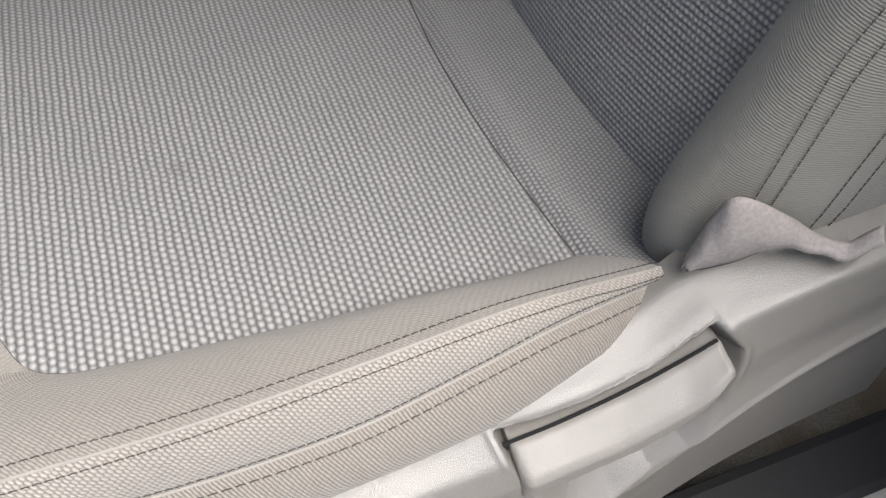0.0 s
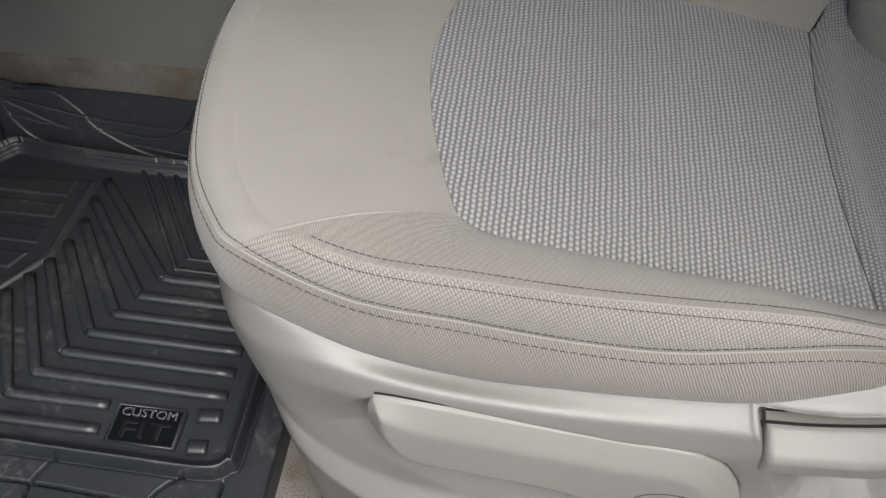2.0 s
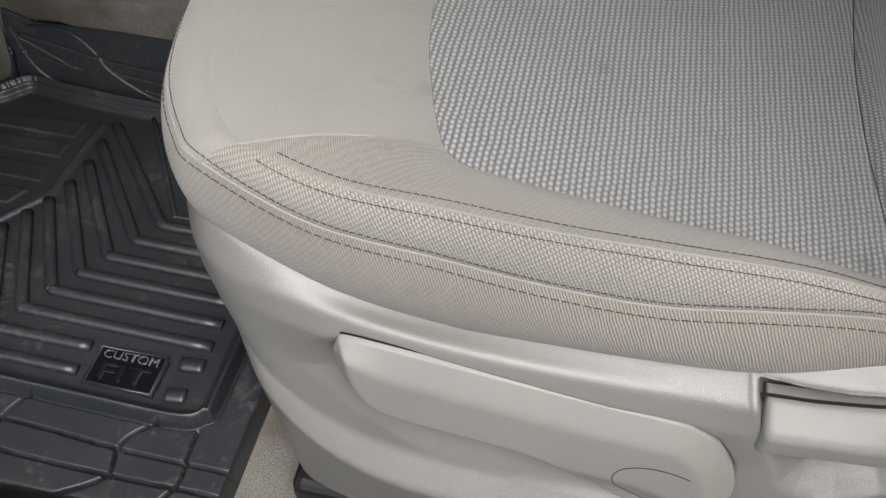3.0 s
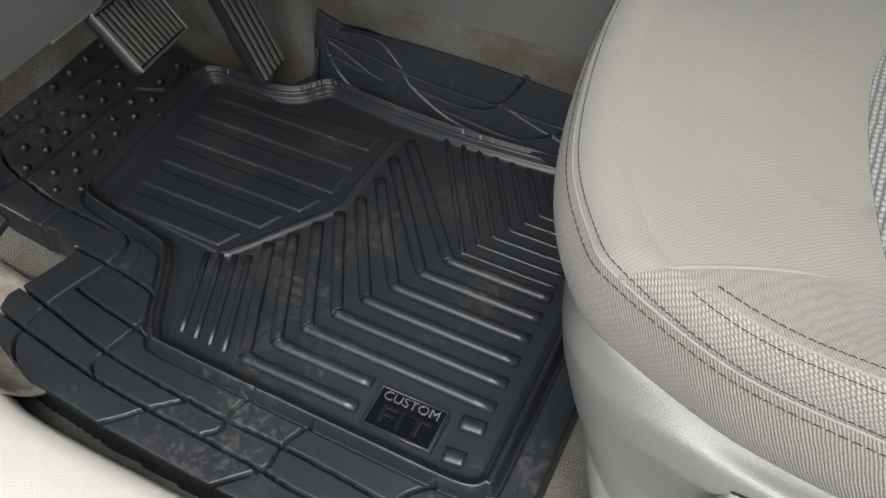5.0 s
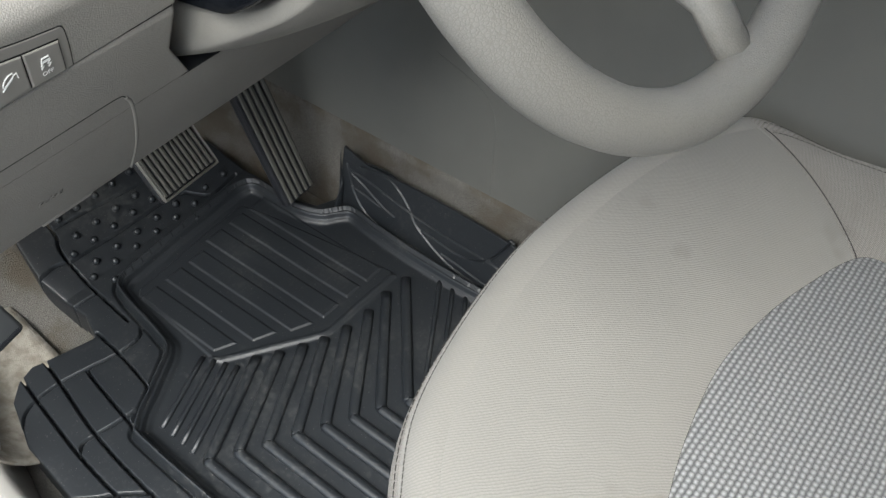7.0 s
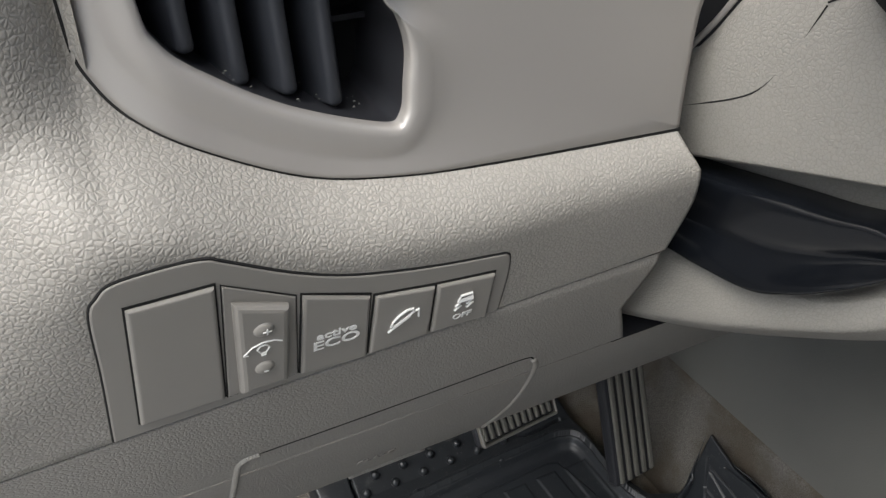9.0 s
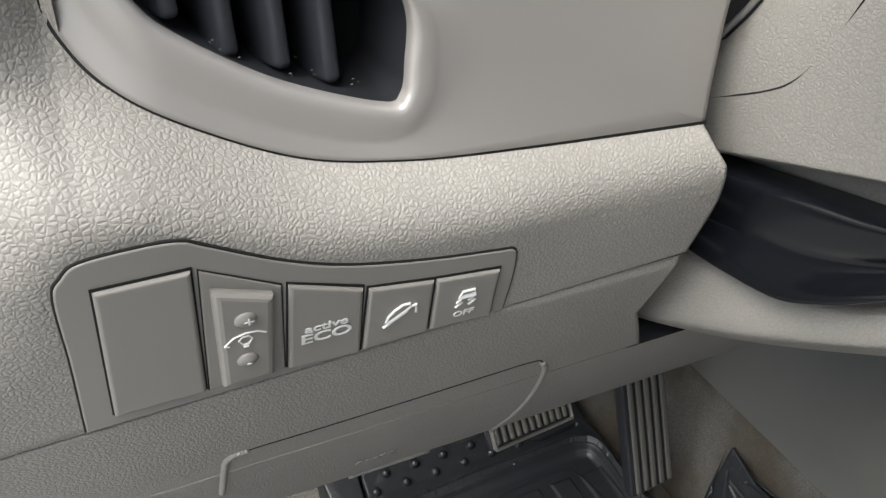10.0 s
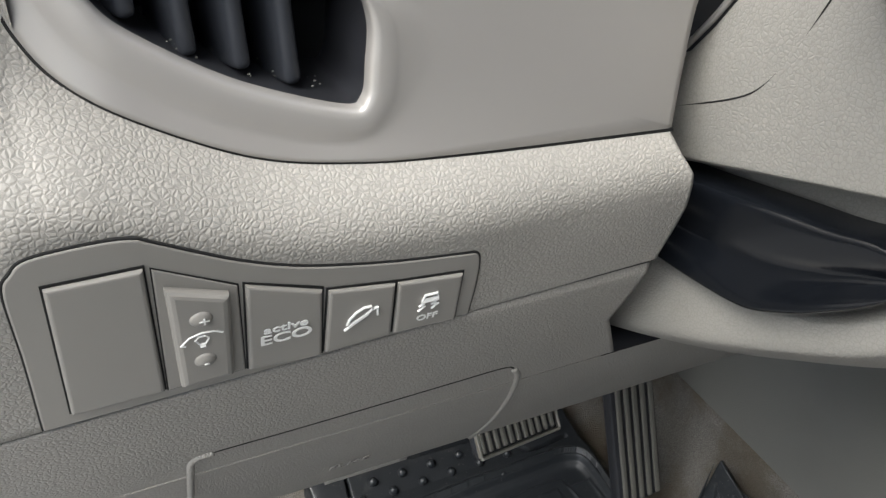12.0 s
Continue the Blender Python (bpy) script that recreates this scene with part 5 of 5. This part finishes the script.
esc = button("esc_button", [(-0.2150, 0.6120), (-0.1920, 0.6090), (-0.1910, 0.5850), (-0.2140, 0.5860)], "stability control push button with white symbol")


def face_m(x, z, out, turn=0.0, shear=0.0):
    ax = Vector((1, 0, 0))
    up = Vector((0, -0.30, 1))
    up = (up - ax * up.dot(ax)).normalized()
    nrm = ax.cross(up)
    m = Matrix((ax.to_4d(), up.to_4d(), nrm.to_4d(), (0, 0, 0, 1))).transposed()
    m[3][0] = m[3][1] = m[3][2] = 0
    m.translation = on_face(x, z, out)
    return m @ Matrix.Rotation(turn, 4, "Z")


letters("active", .0052, face_m(-0.2514, 0.6052, .0031), WHITE, eco, depth=.0001, bold=0.02, wide=1.15)
letters("ECO", .0066, face_m(-0.2514, 0.6003, .0031), WHITE, eco, depth=.0001, bold=0.02, wide=1.25)
letters("OFF", .0040, face_m(-0.2030, 0.5920, .0031), WHITE, esc, depth=.0001, bold=0.02, wide=1.1)
letters("+", .0060, face_m(-0.2757, 0.6205, .0064), WHITE, rocker, depth=.0001)
letters("-", .0060, face_m(-0.2763, 0.6012, .0064), WHITE, rocker, depth=.0001)


def line_icon(pts, m, radius, parent, closed=False):
    return part("symbol", tube(bmesh.new(), [m @ Vector((x, y, 0)) for x, y in pts], radius, 6, closed, up=(0, 1, 0)), WHITE, parent, "white printed symbol")


m = face_m(-0.2272, 0.6002, .0029, radians(12))
line_icon([(-.006, -.004), (.003, .0005)], m, .00045, hill)
line_icon([(-.0045, -.0015), (-.0035, .0008), (-.001, .0032), (.0020, .0045), (.0042, .0040), (.0045, .0022), (.0020, .0005), (-.0042, -.0022)], m, .00048, hill, True)
line_icon([(.0040, .0020), (.0062, .0024), (.0058, -.0020)], m, .00045, hill)
m = face_m(-0.2030, 0.6000, .0029)
line_icon([(-.0028, .0012), (-.0020, .0036), (.0022, .0036), (.0030, .0012)], m, .0005, esc, True)
line_icon([(-.0030, .0006), (.0030, .0006)], m, .0007, esc)
line_icon([(-.0018, -.0004), (-.0034, -.0018), (-.0014, -.0022), (-.0036, -.0044)], m, .00042, esc)
line_icon([(.0026, -.0004), (.0010, -.0018), (.0034, -.0022), (.0012, -.0044)], m, .00042, esc)
m = face_m(-0.2767, 0.6112, .0051)
line_icon([(-.0062, -.0010), (-.0035, .0022), (0, .0034), (.0035, .0030), (.0060, .0014)], m, .00030, rocker)
line_icon([(-.0062, -.0010), (-.0048, -.0014)], m, .00030, rocker)
line_icon([(-.0009, -.0020), (-.0020, .0002), (-.0009, .0018), (.0009, .0018), (.0020, .0002), (.0009, -.0020)], m, .00030, rocker, True)
line_icon([(-.0008, -.0030), (.0008, -.0030)], m, .0005, rocker)
for zz in (.6205, .6012):
    bm = bmesh.new()
    bmesh.ops.create_uvsphere(bm, u_segments=14, v_segments=7, radius=.0034, matrix=face_m(-.2764, zz, .0048) @ Matrix.Diagonal((1, 1, .40, 1)))
    part("dimple", bm, SWITCH, rocker, "", True)

# ---- steering column ----
column = empty("steering_column", "grey-brown plastic steering column shroud with stalk and tilt lever", "steering column")
STEP_LINE = [(.45, .690), (.490, .672), (.512, .648), (.524, .640), (.533, .640), (.545, .648), (.559, .651), (.585, .642), (.633, .628), (.67, .617), (.73, .600)]
COL_TOP = [(.45, .815), (.49, .802), (.55, .765), (.59, .738), (.629, .713), (.651, .695), (.669, .669), (.69, .645), (.73, .618)]
COL_LOW = [(.45, .688), (.50, .656), (.524, .639), (.533, .627), (.552, .608), (.575, .587), (.603, .568), (.643, .544), (.681, .525), (.73, .504)]
LEV_LOW = [(.45, .68), (.50, .650), (.53, .630), (.56, .622), (.571, .612), (.579, .606), (.601, .591), (.644, .577), (.676, .572), (.73, .570)]
CMID = .014


def curve_z(y, keys):
    pts = spline(keys, 120)
    return float(np.interp(y, pts[:, 0], pts[:, 1]))


def col_left(y, z=0.0, out=0.0):
    return Vector((-.085 - .12 * (y - .60) - out, y, z))


rows = []
for y in np.linspace(.73, .485, 110):
    zt, zs, zl, zb = (curve_z(y, k) for k in (COL_TOP, STEP_LINE, LEV_LOW, COL_LOW))
    x0 = col_left(y).x + .032 * (1 - float(smoothstep(y, .492, .540)))
    k = float(smoothstep(y, .545, .580))
    zl = min(zl, zs - .006)
    low = max(zl - zb, .012)
    tuck = .055 * (1 - float(smoothstep(y, .528, .588)))
    half = [(CMID, zt + .022), (x0 + .035, zt + .012), (x0 + .010, zt + .002), (x0 + .002, zt - .006), (x0, zt - .016), (x0 - .001, (zt + zs) / 2), (x0 + .001, zs + .008), (x0 + .003, zs + .0025),
            (x0 + .006 + .006 * k + .4 * tuck, zs - .0005), (x0 + .008 + .012 * k + tuck, zs - .004), (x0 + .008 + .013 * k + tuck, (zs + zl) / 2), (x0 + .007 + .009 * k + tuck, zl + .003), (x0 + .006 + .002 * k + .5 * tuck, zl - .003), (x0 + .006 + .3 * tuck, zl - .30 * low),
            (x0 + .006 + .3 * tuck, zl - .78 * low), (x0 + .010 + .3 * tuck, zl - low), (x0 + .024 + .3 * tuck, zl - low - .008), (x0 + .055 + .2 * tuck, zl - low - .018), (CMID, zl - low - .026)]
    half = spline(half, 110)
    ring = [(x, y, z) for x, z in half] + [(2 * CMID - x, y, z) for x, z in half[-2::-1]]
    rows.append(ring)
sheet("shroud", rows, SHROUD, column, "grey-brown grained plastic shroud")
part("gasket", tube(bmesh.new(), [(col_left(y).x + .004, y, curve_z(y, COL_TOP) + .002) for y in np.linspace(.69, .618, 24)], .0013, 8), SATIN, column, "pale rubber strip along the shroud's top edge", True)
# tilt lever
TIP = .570
rows = []
for f in np.linspace(0, 1, 60):
    y = .715 - (.715 - TIP) * math.sin(f * math.pi / 2)
    e = math.sqrt(max(0.0, 1 - max(0.0, (.605 - y) / (.605 - TIP)) ** 2.4))
    mid_z = curve_z(y, [(.56, .6225), (.571, .6220), (.585, .6165), (.60, .609), (.62, .6015), (.645, .597), (.676, .594), (.73, .590)])
    h = (curve_z(y, [(.56, .012), (.585, .0145), (.60, .0165), (.62, .0205), (.645, .0205), (.676, .0185), (.73, .016)])) * e + .0004
    x0 = col_left(y).x
    bulge = .009 * math.exp(-((y - .592) / .035) ** 2) * e
    sec = [(x0 + .018, mid_z + h), (x0 + .006, mid_z + h), (x0 + .001, mid_z + .92 * h), (x0 + .001, mid_z + .6 * h), (x0 + .002, mid_z + .25 * h), (x0 + .003, mid_z - .1 * h), (x0 + .001 - .3 * bulge, mid_z - .4 * h), (x0 - .001 - .7 * bulge, mid_z - .7 * h), (x0 - .001 - .6 * bulge, mid_z - .88 * h), (x0 + .004, mid_z - h), (x0 + .018, mid_z - h)]
    rows.append([(x, y, z) for x, z in spline(sec, 44)])
sheet("tilt_lever", rows, GLOSSY, column, "glossy black tilt lever")
# turn-signal stalk
CAPGREY = material("matt_grey_cap", (0.16, 0.152, 0.155), 0.5)
base = Vector((-.080, .588, .720))
tip = base + Vector((-.055, -.012, .034))
axis = (tip - base).normalized()
q = axis.to_track_quat("Z", "Y").to_matrix().to_4x4()


def turned(profile, m, n=32):
    bm = bmesh.new()
    rings_ = [[bm.verts.new(m @ Vector((r * math.cos(2 * math.pi * i / n), r * math.sin(2 * math.pi * i / n), h))) for i in range(n)] for h, r in profile]
    for r0, r1 in zip(rings_[:-1], rings_[1:]):
        for i in range(n):
            bm.faces.new((r0[i], r0[(i + 1) % n], r1[(i + 1) % n], r1[i]))
    bm.faces.new(rings_[0][::-1])
    bm.faces.new(rings_[-1])
    return bm


stalk = part("stalk", turned([(-.02, .0215), (.0, .0225), (.008, .0215), (.014, .0185), (.024, .0172), (.027, .0180), (.044, .0174), (.047, .0160), (.062, .0140)], Matrix.Translation(base) @ q), STALKBLACK, column, "black turn-signal stalk", True)
part("end_cap", turned([(.0615, .0140), (.065, .0134), (.0675, .0118), (.0682, .0095)], Matrix.Translation(base) @ q), CAPGREY, stalk, "matt grey end cap", True)
for w in (2.2, 2.6, 3.0):
    mark = box(bmesh.new(), .0165, -.0010, .032, .0181, .0010, .038, .0002)
    mark.transform(Matrix.Translation(base) @ q @ Matrix.Rotation(w, 4, "Z"))
    part("symbol", mark, WHITE, stalk, "small white printed mark")
part("boot_ring", turned([(-.006, .0245), (.001, .0245), (.0015, .0225)], Matrix.Translation(base) @ q), VOID, column, "", True)
for seam in ([(.620, .696), (.608, .704)], [(.568, .729), (.554, .737), (.52, .752)], [(.673, .640), (.647, .653), (.636, .662), (.628, .676), (.624, .685), (.620, .695)]):
    part("shroud_joint", tube(bmesh.new(), [col_left(y, z, .0006) for y, z in spline(seam, 24)], .00035, 5), VOID, column)

# ---- steering wheel ----
wheel = empty("steering_wheel", "beige leather steering wheel", "steering wheel")
WM = Matrix.Translation((.004, .388, .781)) @ Matrix.Rotation(radians(90 - 24), 4, "X")
bm = bmesh.new()
ring = [WM @ Vector((.183 * math.cos(a), .183 * math.sin(a), 0)) for a in np.linspace(0, 2 * math.pi, 97)[:-1]]
tube(bm, ring, .0155, 14, True, up=tuple(WM.to_3x3() @ Vector((0, 0, 1))))
part("rim", bm, SHROUD, wheel, "beige stitched rim", True)
hub = Matrix.Translation((.014, .513, .722)) @ Matrix.Rotation(radians(90 - 24), 4, "X")
part("hub_back", turned([(-.036, .045), (-.035, .090), (-.032, .097), (-.024, .100), (.03, .098), (.075, .085), (.085, .05)], hub, 48), SHROUD, wheel, "plastic hub cover with screw holes", True)
for p, r in (((-.0855, .512, .727), .0060), ((-.0835, .517, .749), .0038), ((-.0855, .502, .722), .0038)):
    m = Matrix.Translation(p) @ Matrix.Rotation(radians(-90), 4, "Y")
    part("screw_hole", turned([(-.006, r), (.0004, r)], m, 20), VOID if r > .005 else SWITCH, wheel)
for a in (-8, 188, 270):
    c, s = math.cos(radians(a)), math.sin(radians(a))
    part("spoke", tube(bmesh.new(), [hub @ Vector((.07 * c, .07 * s, .05)), WM @ Vector((.14 * c, .14 * s, -.012)), WM @ Vector((.178 * c, .178 * s, -.002))], .014, 10, flat=0.6), SHROUD, wheel, "", True)
